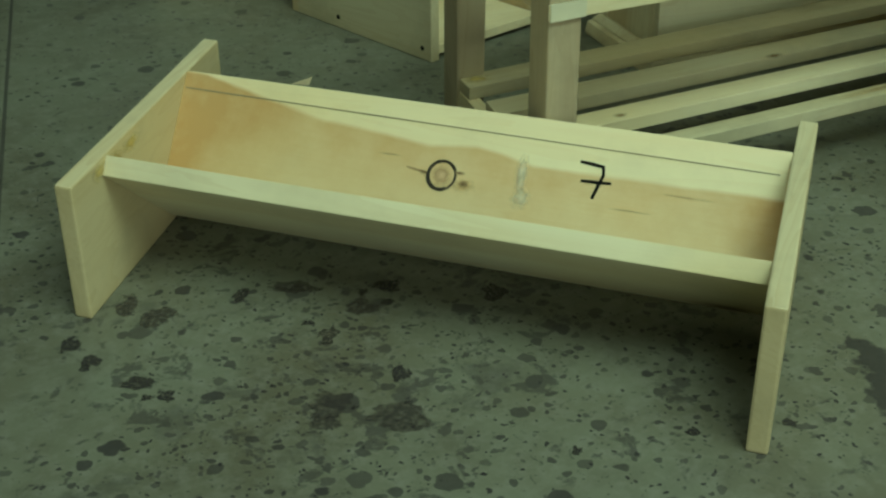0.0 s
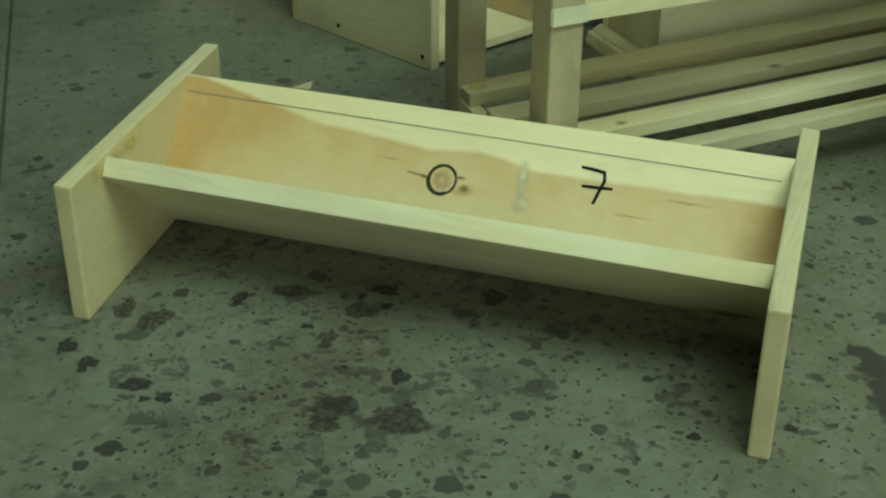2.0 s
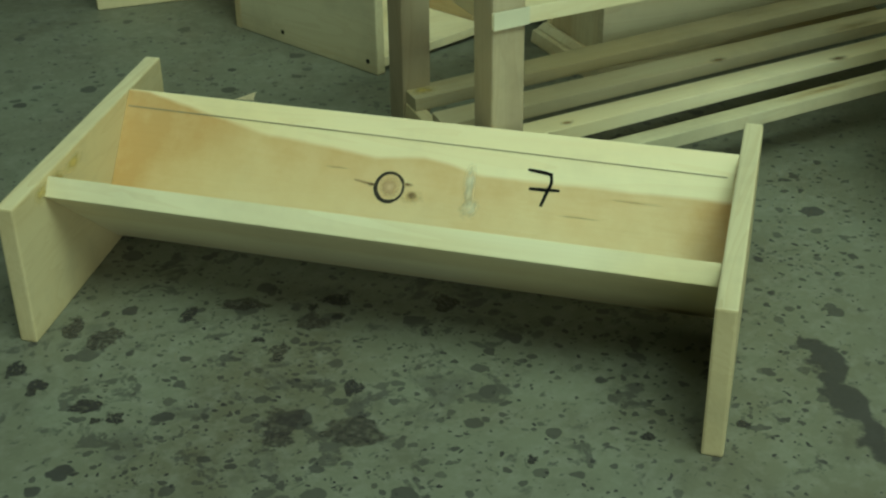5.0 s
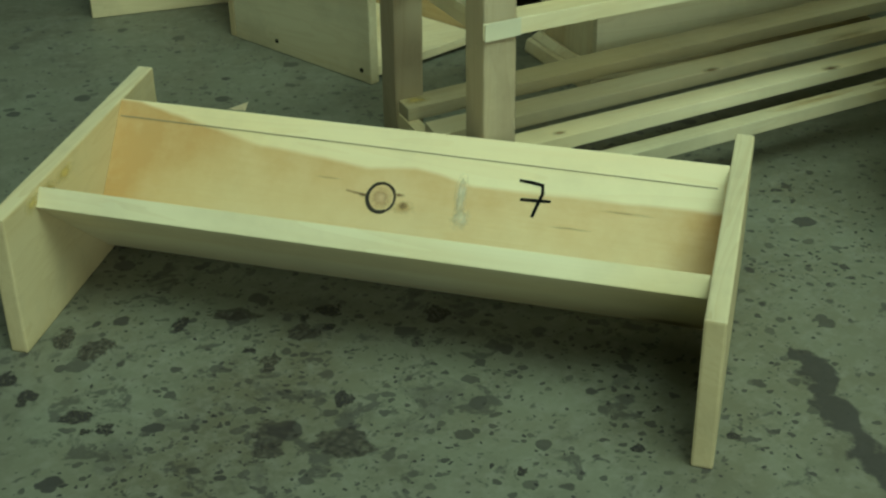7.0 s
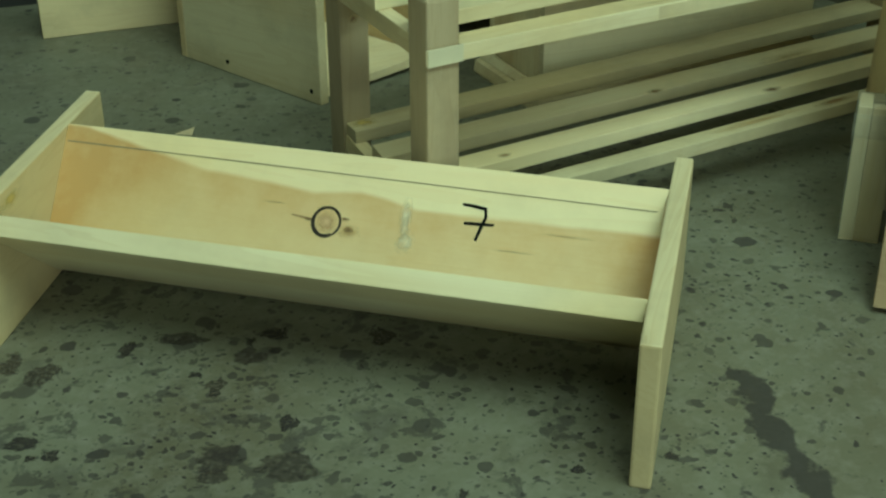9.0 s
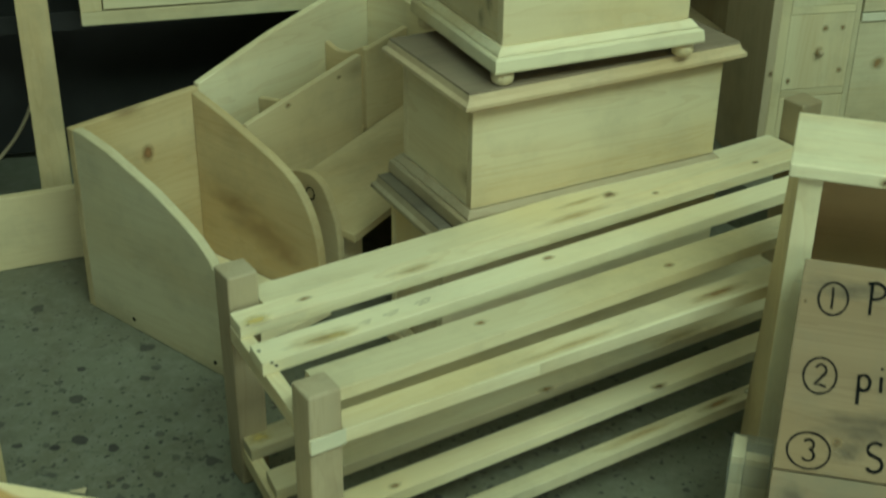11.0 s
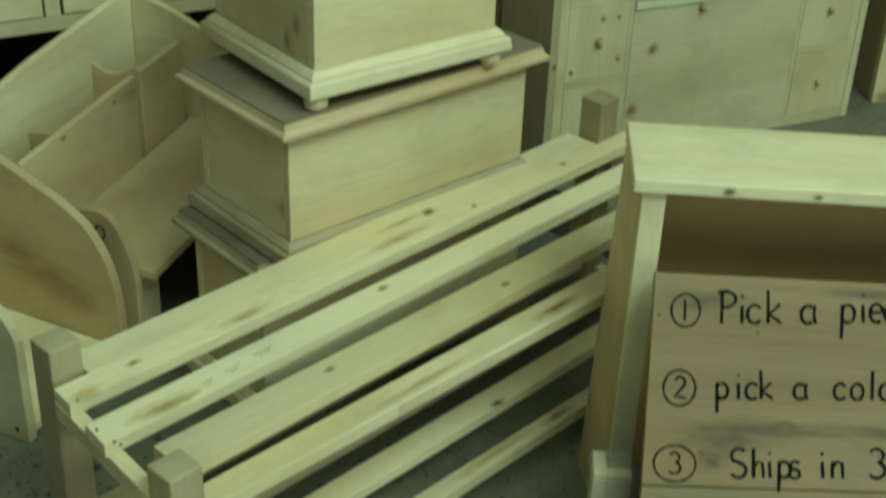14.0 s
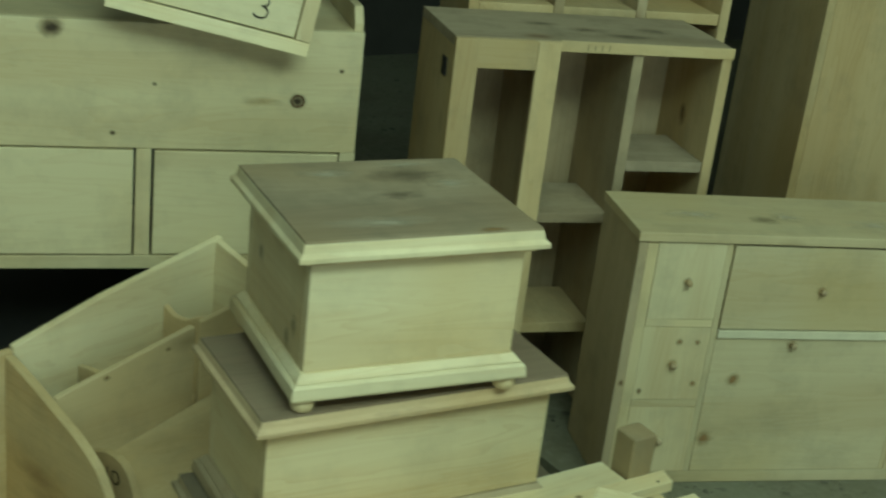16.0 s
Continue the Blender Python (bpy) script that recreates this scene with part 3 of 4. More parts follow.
# ---- the slatted rack ----
def build_rack():
    r = thing("slatted_rack", Matrix(), "two-tier pine slatted bench rack on the concrete floor", "rack")
    top, low, th = 0.335, 0.095, 0.019
    pts = [(0.050, 0.324, 0), (0.095, 0.324, 0), (0.095, 0.366, 0), (0.050, 0.366, 0), (0.029, 0.277, 0.386), (0.074, 0.277, 0.386), (0.074, 0.322, 0.386), (0.029, 0.322, 0.386)]
    hexa("post", r, pts, OLD_AND_SHADED[2], "darker square pine post, a little out of plumb", 0.004)
    for x, y, w, d, h in ((0.002, 0.001, 0.046, 0.043, 0.367), (1.095, -0.030, 0.046, 0.043, 0.367), (1.093, 0.262, 0.048, 0.046, 0.408)):
        board("post", r, (x, y, 0), (x + w, y + d, h), OLD_AND_SHADED, "darker square pine post", 0.004)

    def bar(name, a, b, z0, z1, mat, label=""):
        # a and b: the two ends, each (x, y of one side, y of the other side, slant in x)
        (xa, ya0, ya1, sa), (xb, yb0, yb1, sb) = a, b
        pts = [(xa, ya0, z0), (xb, yb0, z0), (xb + sb, yb1, z0), (xa + sa, ya1, z0)]
        return hexa(name, r, pts + [(x, y, z1) for x, y, _ in pts], mat, label, 0.0012)

    # end rails: the left end of the rack stands a little askew
    for z, x0, x1, y1 in ((top - th, 0.005, 0.027, 0.276), (low - th, 0.012, 0.050, 0.318)):
        pts = [(x0, 0.045, z - 0.026), (x1, y1, z - 0.026), (x1 + 0.020, y1, z - 0.026), (x0 + 0.020, 0.045, z - 0.026)]
        hexa("end_rail", r, pts + [(x, y, z - 0.0005) for x, y, _ in pts], PINE[1], "", 0.0012)
        board("end_rail", r, (1.118, 0.015, z - 0.026), (1.138, 0.261, z - 0.0005), PINE)
    # upper tier: three slats over the end rails, a filling slat between the back posts, a rail before the front posts
    bar("slat", (0.024, 0.234, 0.2755, 0.004), (1.160, 0.225, 0.2605, 0.010), top - th, top, PINE[0])
    bar("slat", (0.079, 0.2765, 0.326, 0.0), (1.088, 0.2615, 0.325, 0.0), top - th, top - 0.001, FRESH, "pale slat between the back posts")
    bar("slat", (0.010, 0.140, 0.189, 0.006), (1.165, 0.141, 0.184, 0.004), top - th, top, FRESH, "pale slat with pencilled marks and a yellow stain")
    bar("slat", (0.0495, 0.041, 0.1005, 0.0), (1.150, 0.038, 0.088, 0.0), top - th, top, DUSTY[0])
    bar("front_rail", (0.000, -0.002, 0.0, 0.0), (1.165, -0.042, -0.0305, 0.0), 0.289, 0.309, FRESH, "narrow pale front rail with an amber stain")
    bar("front_rail", (0.0485, -0.0035, 0.0345, 0.0), (1.094, -0.0400, 0.014, 0.0), 0.2895, 0.3085, PINE[0], "front rail filling between the posts")
    # lower tier
    bar("slat", (0.046, 0.278, 0.322, 0.005), (1.150, 0.272, 0.335, 0.0), low - th, low, DUSTY[0])
    bar("slat", (0.036, 0.178, 0.226, 0.008), (1.160, 0.168, 0.214, 0.0), low - th, low, PINE[0])
    bar("slat", (0.026, 0.088, 0.130, 0.006), (1.160, 0.080, 0.120, 0.0), low - th, low, FRESH)
    bar("front_rail", (0.0495, -0.002, 0.028, 0.0), (1.090, -0.012, 0.014, 0.0), low - th, low, DUSTY[0])
    bm = box_mesh(0.0485, 0.0014, 0.0215, 0.0004, 0)
    part("tape_patch", bm, WHITISH, r, pose(0.0252, -0.0040, 0.299), "whitish tape round the corner of the rail")
    # knots and nail heads
    for x, y, z, a, c, mat in ((0.694, 0.284, top, 0.011, 0.010, KNOT), (0.76, 0.250, top, 0.006, 0.005, RUST), (0.485, 0.170, top - 0.0, 0.009, 0.006, RUST), (0.30, 0.075, top, 0.008, 0.006, RUST), (0.13, 0.255, top, 0.010, 0.005, RUST), (0.654, 0.088, low, 0.013, 0.008, KNOT), (0.50, 0.175, low, 0.011, 0.008, RUST), (0.18, 0.10, low, 0.008, 0.006, RUST), (0.98, 0.25, top, 0.006, 0.005, KNOT), (1.05, 0.15, top, 0.006, 0.005, KNOT), (0.62, 0.06, top, 0.008, 0.006, RUST)):
        blotch("knot", r, pose(x, y, z), a * 1.9, c * 1.5, SOFTKNOT if mat is KNOT else PALEKNOT, "brown knot")
    for x, y in ((0.022, 0.137), (0.020, 0.170), (0.036, 0.235), (0.024, 0.128), (1.14, 0.135), (1.14, 0.168), (1.135, 0.235), (1.138, 0.08)):
        lathe("nail_head", r, pose(x, y, top + 0.0002), [(0.0024, 0), (0.0020, 0.0004)], INK, "dark nail head", 8)
    blotch("knot", r, face_frame((0.0445, 0.2768, 0.29), (1, 0, 0), (0, 0, 1)) @ Matrix.Translation((0.004, -0.03, 0)), 0.012, 0.010, SOFTKNOT, "brown knot in the post")
    for x, y, z, rx, ry, mat in ((0.10, 0.155, top, 0.07, 0.022, STREAK), (0.12, 0.150, top, 0.045, 0.014, GLUE), (0.05, 0.24, top, 0.03, 0.02, GLUE), (0.60, 0.255, top, 0.10, 0.014, STREAK), (0.64, 0.290, top - 0.001, 0.07, 0.010, STREAK), (0.66, -0.004, 0.309, 0.075, 0.014, PALEKNOT), (0.40, -0.001, 0.309, 0.14, 0.010, STREAK), (0.55, 0.010, low, 0.13, 0.014, STREAK), (0.70, 0.005, low, 0.055, 0.012, PALEKNOT), (0.765, 0.003, low, 0.018, 0.014, PUTTY), (0.78, 0.18, low, 0.10, 0.022, STREAK), (0.30, 0.245, top, 0.06, 0.016, STREAK), (0.9, 0.06, top, 0.09, 0.018, STREAK), (0.07, 0.300, low, 0.03, 0.02, GLUE)):
        blotch("stain", r, pose(x, y, z, 0, 0, 0), rx, ry, mat, "soft brown stain in the wood", 0.0007)
    for x, y, w in ((0.16, 0.158, 0.022), (0.20, 0.160, 0.026), (0.25, 0.163, 0.030)):
        stroke("stamp_mark", r, pose(x, y, top), [[(0, 0), (w, 0.003)], [(0.004, -0.006), (w * 0.8, -0.003)]], 0.0014, GRAPHITE, "faint pencilled marks")


build_rack()


# ---- stacked chests ----
def flared(name, parent, w, d, profile, mat, label=""):
    """A rectangular slab with a moulded edge: (inset, height) pairs from the underside up."""
    bm = bmesh.new()
    rings = []
    for inset, z in profile:
        a, b = w / 2 - inset, d / 2 - inset
        rings.append([bm.verts.new((x + random.uniform(-0.0006, 0.0006), y + random.uniform(-0.0006, 0.0006), z)) for x, y in ((-a, -b), (a, -b), (a, b), (-a, b))])
    for lo, hi in zip(rings, rings[1:]):
        for k in range(4):
            bm.faces.new((lo[k], lo[(k + 1) % 4], hi[(k + 1) % 4], hi[k]))
    bm.faces.new(rings[0][::-1])
    bm.faces.new(rings[-1])
    bmesh.ops.bevel(bm, geom=bm.edges[:], offset=0.0009, segments=2, affect="EDGES", profile=0.6)
    return part(name, bm, mat, parent, None, label)


def chest(m, w, d, lid_z, body_top, body_low, base_low, foot, label, lid_mat, edge_mat, base_mat=None):
    """Lid with a moulded edge, box body, base moulding, bun feet. Heights are above the thing's base."""
    c = thing("chest", m, label, "chest", "stacked chests")
    flared("lid_edge", c, w, d, ((0.0, body_top), (0.0, body_top + 0.007), (0.006, body_top + 0.012), (0.009, lid_z - 0.003)), edge_mat, "routed pine lid edge, flaring to its lower lip")
    board("lid_top", c, (-w / 2 + 0.0095, -d / 2 + 0.0095, lid_z - 0.0029), (w / 2 - 0.0095, d / 2 - 0.0095, lid_z), PINE, "dusty dark-stained lid top", 0.001, mat=lid_mat)
    board("lid_moulding", c, (-w / 2 + 0.013, -d / 2 + 0.013, body_top - 0.009), (w / 2 - 0.013, d / 2 - 0.013, body_top - 0.0005), PINE, "cove under the lid", 0.003, mat=edge_mat)
    bw, bd, th = w - 0.052, d - 0.052, 0.016
    board("front_panel", c, (-bw / 2, -bd / 2, body_low), (bw / 2, -bd / 2 + th, body_top - 0.0095), PINE)
    board("back_panel", c, (-bw / 2, bd / 2 - th, body_low), (bw / 2, bd / 2, body_top - 0.0095), PINE)
    for s in (-1, 1):
        a, b = sorted((s * bw / 2, s * (bw / 2 - th)))
        board("side_panel", c, (a, -bd / 2 + th + 0.0005, body_low), (b, bd / 2 - th - 0.0005, body_top - 0.0095), PINE)
    ow, od = w - 0.012, d - 0.012
    mid = base_low + 0.66 * (body_low - base_low)
    flared("base_moulding", c, ow, od, ((0.001, base_low), (0.0, base_low + 0.004), (0.002, mid - 0.004), (0.006, mid - 0.0005)), base_mat or PINE[0], "moulded pine base")
    flared("base_step", c, ow - 0.016, od - 0.016, ((0.0, mid), (0.001, mid + 0.003), (0.009, body_low - 0.0005)), base_mat or PINE[0], "upper step of the base")
    if foot:
        for sx in (-1, 1):
            for sy in (-1, 1):
                prof = [(0.010, 0.0), (0.016, 0.004), (0.018, base_low * 0.5), (0.015, base_low - 0.001)]
                lathe("bun_foot", c, pose(sx * (ow / 2 - 0.024), sy * (od / 2 - 0.024), 0), prof, PINE[2])
    return c


chest(pose(0.730, 0.463, 0, 0, 0, -5), 0.60, 0.24, 0.305, 0.280, 0.04, 0.0, False, "lowest pine chest of the stack with a grey stained lid", DARKLID, OLD_AND_SHADED[0])
chest(pose(0.7124, 0.443, 0.3055, 0, 0, -5.0), 0.520, 0.285, 0.236, 0.212, 0.036, 0.0, False, "middle pine chest of the stack with a brown stained lid", BROWNLID, PINKISH, OLD_AND_SHADED[0])
top_chest = chest(pose(0.692, 0.4500, 0.5417, 0, 0, -8.6), 0.376, 0.328, 0.262, 0.234, 0.060, 0.024, True, "small pine chest with bun feet on top of the stack", SOAKED, PINE[0])


for x, y, rx, ry, mat in ((0.06, 0.08, 0.09, 0.05, GREYSTAIN), (0.02, 0.0, 0.05, 0.03, GREYSTAIN), (-0.06, 0.10, 0.06, 0.03, DUST), (0.08, 0.13, 0.07, 0.02, DUST), (0.12, 0.04, 0.05, 0.03, DUST), (-0.05, -0.10, 0.12, 0.03, DUST)):
    blotch("stain", top_chest, pose(x, y, 0.262), rx, ry, mat, "soft stain on the lid")
for y, z, ry in ((-0.10, 0.115, 0.026), (-0.075, 0.085, 0.030), (0.06, 0.16, 0.02)):
    blotch("stain", top_chest, face_frame((-0.166, y, z), (0, -1, 0), (0, 0, 1)), 0.016, ry, GREYSTAIN, "dark smudge on the side")
blotch("chipped_patch", top_chest, pose(0.10, -0.150, 0.262), 0.035, 0.014, PALEKNOT, "orange chipped patch", 0.0009)


# ---- curved-side bin with dividers ----
def build_bin():
    e1 = Vector((math.cos(radians(14.2)), math.sin(radians(14.2)), 0))
    e2 = Vector((0.295, -0.955, 0))
    A = Vector((0.044, 0.937, 0))
    b = thing("divided_bin", Matrix(), "pine toy bin with curved sides and small dividers on the floor", "bin")

    def P(s, w, z=0.0):
        return A + e1 * s + e2 * w + Vector((0, 0, z))

    def upright(name, start, way, outline, thick, mat, label="", bevel=0.0015):
        # an upright panel: outline of (distance along way, height); it thickens away from its front
        m = face_frame(start, way, (0, 0, 1)) @ pose(0, 0, 0, -90, 0, 0)
        return prism(name, b, m, outline, thick, mat, label, bevel)

    side = [(0, 0), (0, 0.354), (0.03, 0.353), (0.09, 0.340), (0.154, 0.318), (0.20, 0.302), (0.241, 0.283), (0.28, 0.262), (0.31, 0.243), (0.335, 0.220), (0.345, 0.205), (0.352, 0.185), (0.352, 0)]
    upright("side_panel", P(0, 0), e2, [p for p in side], 0.018, DUSTY[0], "pine side panel with a curved top edge and two nail holes")
    curve = [(0, 0), (0, 0.348), (0.05, 0.334), (0.112, 0.312), (0.16, 0.293), (0.20, 0.278), (0.235, 0.260), (0.26, 0.243), (0.28, 0.218), (0.295, 0.193), (0.306, 0.165), (0.315, 0.125), (0.318, 0.08), (0.318, 0)]
    upright("partition", P(0.255, 0), e2, curve, 0.018, AGED[0], "pine partition with a curved top edge and a brown knot")
    upright("back_panel", P(0.0, -0.001), e1, [(0, 0), (0, 0.353), (0.272, 0.354), (0.272, 0)], 0.016, AGED[0])

    def plate(name, corners, thick, label="", owner=None):
        pts = [P(*c) for c in corners] + [P(c[0], c[1], c[2] - thick) for c in corners]
        hexa(name, owner or b, pts, TAN if name in ("tray_bottom", "seat") else PINE[0], label)

    plate("bottom", ((0.02, 0.002, 0.024), (0.253, 0.002, 0.024), (0.253, 0.345, 0.024), (0.02, 0.345, 0.024)), 0.016)
    u = thing("organizer_unit", Matrix(), "pine organizer with a seat and small dividers, tipped beside the bin", "organizer")

    def upright2(name, start, way, outline, thick, label=""):
        m = face_frame(start, way, (0, 0, 1)) @ pose(0, 0, 0, -90, 0, 0)
        return prism(name, u, m, outline, thick, TAN if "divider" in name or name == "side_panel" else PINE[0], label)

    upright2("side_panel", P(0.300, 0), e2, [(0.136, 0), (0.136, 0.16), (0.18, 0.228), (0.22, 0.244), (0.25, 0.247), (0.27, 0.241), (0.285, 0.228), (0.296, 0.209), (0.313, 0.170), (0.32, 0.12), (0.32, 0)], 0.015, "curved pine side panel marked 10")
    upright2("back_panel", P(0.2735, -0.001), e1, [(0, 0), (0, 0.360), (0.1775, 0.412), (0.4515, 0.473), (0.4515, 0)], 0.016)
    upright2("end_panel", P(0.707, 0), e2, [(0, 0), (0, 0.468), (0.09, 0.446), (0.19, 0.410), (0.30, 0.33), (0.352, 0.20), (0.352, 0)], 0.016)
    upright2("divider", P(0.275, 0.122), e1, [(0, 0.12), (0, 0.311), (0.022, 0.316), (0.281, 0.370), (0.291, 0.368), (0.291, 0.17)], 0.012)
    upright2("divider", P(0.580, 0.120), e1, [(0, 0.20), (0, 0.374), (0.115, 0.394), (0.115, 0.23)], 0.012)
    upright2("cross_divider", P(0.588, 0.0), e2, [(0.0, 0.21), (0, 0.362), (0.03, 0.350), (0.06, 0.352), (0.10, 0.374), (0.105, 0.374), (0.105, 0.21)], 0.012, "small cross divider with a dipped edge")
    upright2("cross_divider", P(0.362, 0.055), e2, [(0.0, 0.17), (0, 0.322), (0.052, 0.330), (0.052, 0.17)], 0.012)
    plate("tray_bottom", ((0.297, 0.002, 0.160), (0.705, 0.002, 0.225), (0.705, 0.106, 0.225), (0.297, 0.106, 0.160)), 0.012, "", u)
    plate("seat", ((0.316, 0.123, 0.150), (0.705, 0.123, 0.238), (0.705, 0.345, 0.245), (0.316, 0.345, 0.148)), 0.016, "pine seat board", u)
    upright2("seat_support", P(0.33, 0.29), e1, [(0, 0), (0, 0.135), (0.06, 0.148), (0.06, 0)], 0.014)
    for w in (0.115, 0.33):
        m = face_frame(P(0, w, 0.02), e2, (0, 0, 1))
        lathe("nail_hole", b, m @ Matrix.Translation((0, 0, 0.0003)), [(0.0042, 0), (0.004, 0.0006)], INK, "dark nail hole", 10)
    m = face_frame(P(0.255, 0, 0), e2, (0, 0, 1))
    blotch("knot", b, face_frame(P(0.147, 0.0, 0.262), e1, (0, 0, 1)), 0.020, 0.027, BINKNOT, "reddish brown oval knot", 0.0016)
    for x, y, rx, ry in ((0.17, 0.12, 0.15, 0.05), (0.22, 0.09, 0.10, 0.045), (0.10, 0.155, 0.10, 0.03)):
        blotch("heartwood_streak", b, m @ Matrix.Translation((x, y, 0)), rx, ry, HEARTWOOD, "brown heartwood figure", 0.0004)
    for x, y, rx in ((0.10, 0.02, 0.012), (0.23, 0.04, 0.010)):
        blotch("knot", u, face_frame(P(0.275, 0.1215, 0.30), e1, (0, 0, 1)) @ Matrix.Translation((x, y, 0)), rx, rx * 0.7, PALEKNOT, "brown knot")
    stroke("marker_numeral", u, face_frame(P(0.2994, 0.253, 0.208), e2, (0, 0, 1)), [[(-0.022, 0.012), (-0.020, -0.010)], arc(0, 0, 0.010, 0.012, 0, 362)], 0.0034, INK, "black marker numeral 10")


build_bin()


# ---- the cabinet with two drawers, up on an added dark stand ----
def rail_frame(name, origin, angle, label, category, z=0.0):
    """A thing whose local x runs along its face, y goes back, z up."""
    return thing(name, pose(origin[0], origin[1], z, 0, 0, angle), label, category)


def build_low_cabinet():
    c = rail_frame("low_cabinet", (0.20, 1.3065), -17.8, "wide pine cabinet with two flush drawers and black knots", "cabinet", 0.4)
    W, Hh, D = 0.83, 0.486, 0.30
    board("upper_panel", c, (0, 0, 0.246), (W - 0.001, 0.018, Hh), DUSTY, "pine panel with black knots")
    board("top_board", c, (0, 0.019, Hh - 0.018), (W, D, Hh), DUSTY)
    board("bottom_rail", c, (0, 0, 0), (W, 0.018, 0.027), DUSTY)
    for x0, x1 in ((0, 0.042), (0.410, 0.438), (0.798, W)):
        board("stile", c, (x0, 0.0005, 0.0275), (x1, 0.0175, 0.2455), DUSTY)
    for x0, x1 in ((0.045, 0.405), (0.444, 0.795)):
        board("drawer_front", c, (x0, -0.0015, 0.031), (x1, 0.016, 0.242), DUSTY, "flush pine drawer front")
    for x in (0, W - 0.018):
        prism("side_panel", c, pose(x + 0.018, 0.019, 0, 0, 0, 90), [(0, 0), (0, 0.50), (0.02, 0.53), (D - 0.02, 0.53), (D - 0.02, 0)], 0.018, DUSTY[2])
    board("bottom", c, (0.02, 0.02, 0.0), (W - 0.02, D, 0.018), DUSTY)
    m = face_frame((0, 0, 0), (1, 0, 0), (0, 0, 1))
    for x, z, r in ((0.709, 0.348, 0.014), (0.366, 0.275, 0.005), (0.79, 0.41, 0.005), (0.44, 0.372, 0.004), (0.256, 0.47, 0.019)):
        blotch("knot", c, m @ Matrix.Translation((x, z, 0)), r * 1.7, r * 1.5, DARKKNOT, "dark knot")
    stroke("knot_ring", c, m @ Matrix.Translation((0.709, 0.348, 0.0006)), [arc(0, 0, 0.012, 0.011, 0, 360)], 0.004, KNOT, "black ring of the knot")
    for x, z, rx, rz in ((0.64, 0.345, 0.06, 0.012),):
        blotch("stain", c, m @ Matrix.Translation((x, z, 0)), rx, rz, STREAK, "amber streak in the wood", 0.0003)
    # added support, coloured black for the shadowed space below the cabinet
    s = rail_frame("void_stand", (-0.35, 1.585), -17.8, "added low stand, black for the dark void under the pine cabinet", "stand")
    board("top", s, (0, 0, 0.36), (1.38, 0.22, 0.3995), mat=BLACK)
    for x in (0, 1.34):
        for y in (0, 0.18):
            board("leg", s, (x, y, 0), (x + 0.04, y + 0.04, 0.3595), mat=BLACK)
    # black sheet standing in for the shadow behind the legs
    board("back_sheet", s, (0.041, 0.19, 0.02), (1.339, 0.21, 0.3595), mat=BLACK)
    # loose framed door lying across the top
    d = thing("framed_door", face_frame((0.511, 1.150, 0.926), (0.348 * 0.952, -0.112 * 0.952, -0.073), (0, 0.15, 1)), "small framed pine door leaning on the cabinet, marked 3", "door")
    for lo, hi in (((0, 0, 0), (0.37, 0.026, 0.018)), ((0.342, 0.027, 0), (0.37, 0.26, 0.018)), ((0, 0.234, 0), (0.341, 0.26, 0.018)), ((0, 0.027, 0), (0.026, 0.233, 0.018))):
        board("frame_rail", d, lo, hi)
    board("panel", d, (0.028, 0.029, 0.002), (0.340, 0.232, 0.012))
    stroke("marker_numeral", d, Matrix.Translation((0.268, 0.045, 0.0125)), [arc(0, 0.034, 0.012, 0.010, 130, -90, 10) + arc(0, 0.014, 0.014, 0.011, 90, -150, 12)], 0.003, INK, "black marker numeral 3")


build_low_cabinet()


# ---- cubby units ----
def build_cubby(origin, angle, z, W, Hh, D, cols, label):
    c = rail_frame("cubby_unit", origin, angle, label, "shelf unit", z)
    board("top_board", c, (0, 0, Hh - 0.02), (W, D, Hh), PINE, "grey dusty top board", mat=SOAKED)
    # inner boards in darker pine: shade of the recesses is put into the colour
    board("back_panel", c, (0.019, D - 0.008, 0.02), (W - 0.019, D - 0.0005, Hh - 0.021), OLD_AND_SHADED, "back panel browned as the shade inside the cubby")
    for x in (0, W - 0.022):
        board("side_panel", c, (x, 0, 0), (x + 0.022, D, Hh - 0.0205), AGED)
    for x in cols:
        board("divider", c, (x, 0.002, 0.02), (x + 0.022, D - 0.009, Hh - 0.0205), OLD_AND_SHADED, "divider browned as the shade inside the cubby")
    return c


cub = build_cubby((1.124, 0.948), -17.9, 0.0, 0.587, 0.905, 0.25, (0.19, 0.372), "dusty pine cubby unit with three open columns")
board("face_stile", cub, (-0.001, -0.014, 0.02), (0.046, -0.0005, 0.904), AGED)
board("face_stile", cub, (0.165, -0.014, 0.02), (0.212, -0.0005, 0.904), AGED)
board("face_rail", cub, (0.0465, -0.013, 0.846), (0.1645, -0.0005, 0.904), AGED)
board("face_rail", cub, (0.2125, -0.004, 0.884), (0.588, -0.0005, 0.906), AGED)
board("shelf", cub, (0.3945, 0.003, 0.640), (0.5645, 0.19, 0.662), mat=SOAKED)
board("shelf", cub, (0.2125, 0.003, 0.525), (0.3715, 0.19, 0.547), mat=SOAKED)
board("shelf", cub, (0.2125, 0.003, 0.275), (0.3715, 0.19, 0.297), AGED)
board("shelf", cub, (0.3945, 0.003, 0.380), (0.5645, 0.19, 0.402), AGED)
board("label_sticker", cub, (-0.0025, 0.035, 0.815), (-0.0005, 0.062, 0.852), mat=BLACK, label="small black sticker", bevel=0)
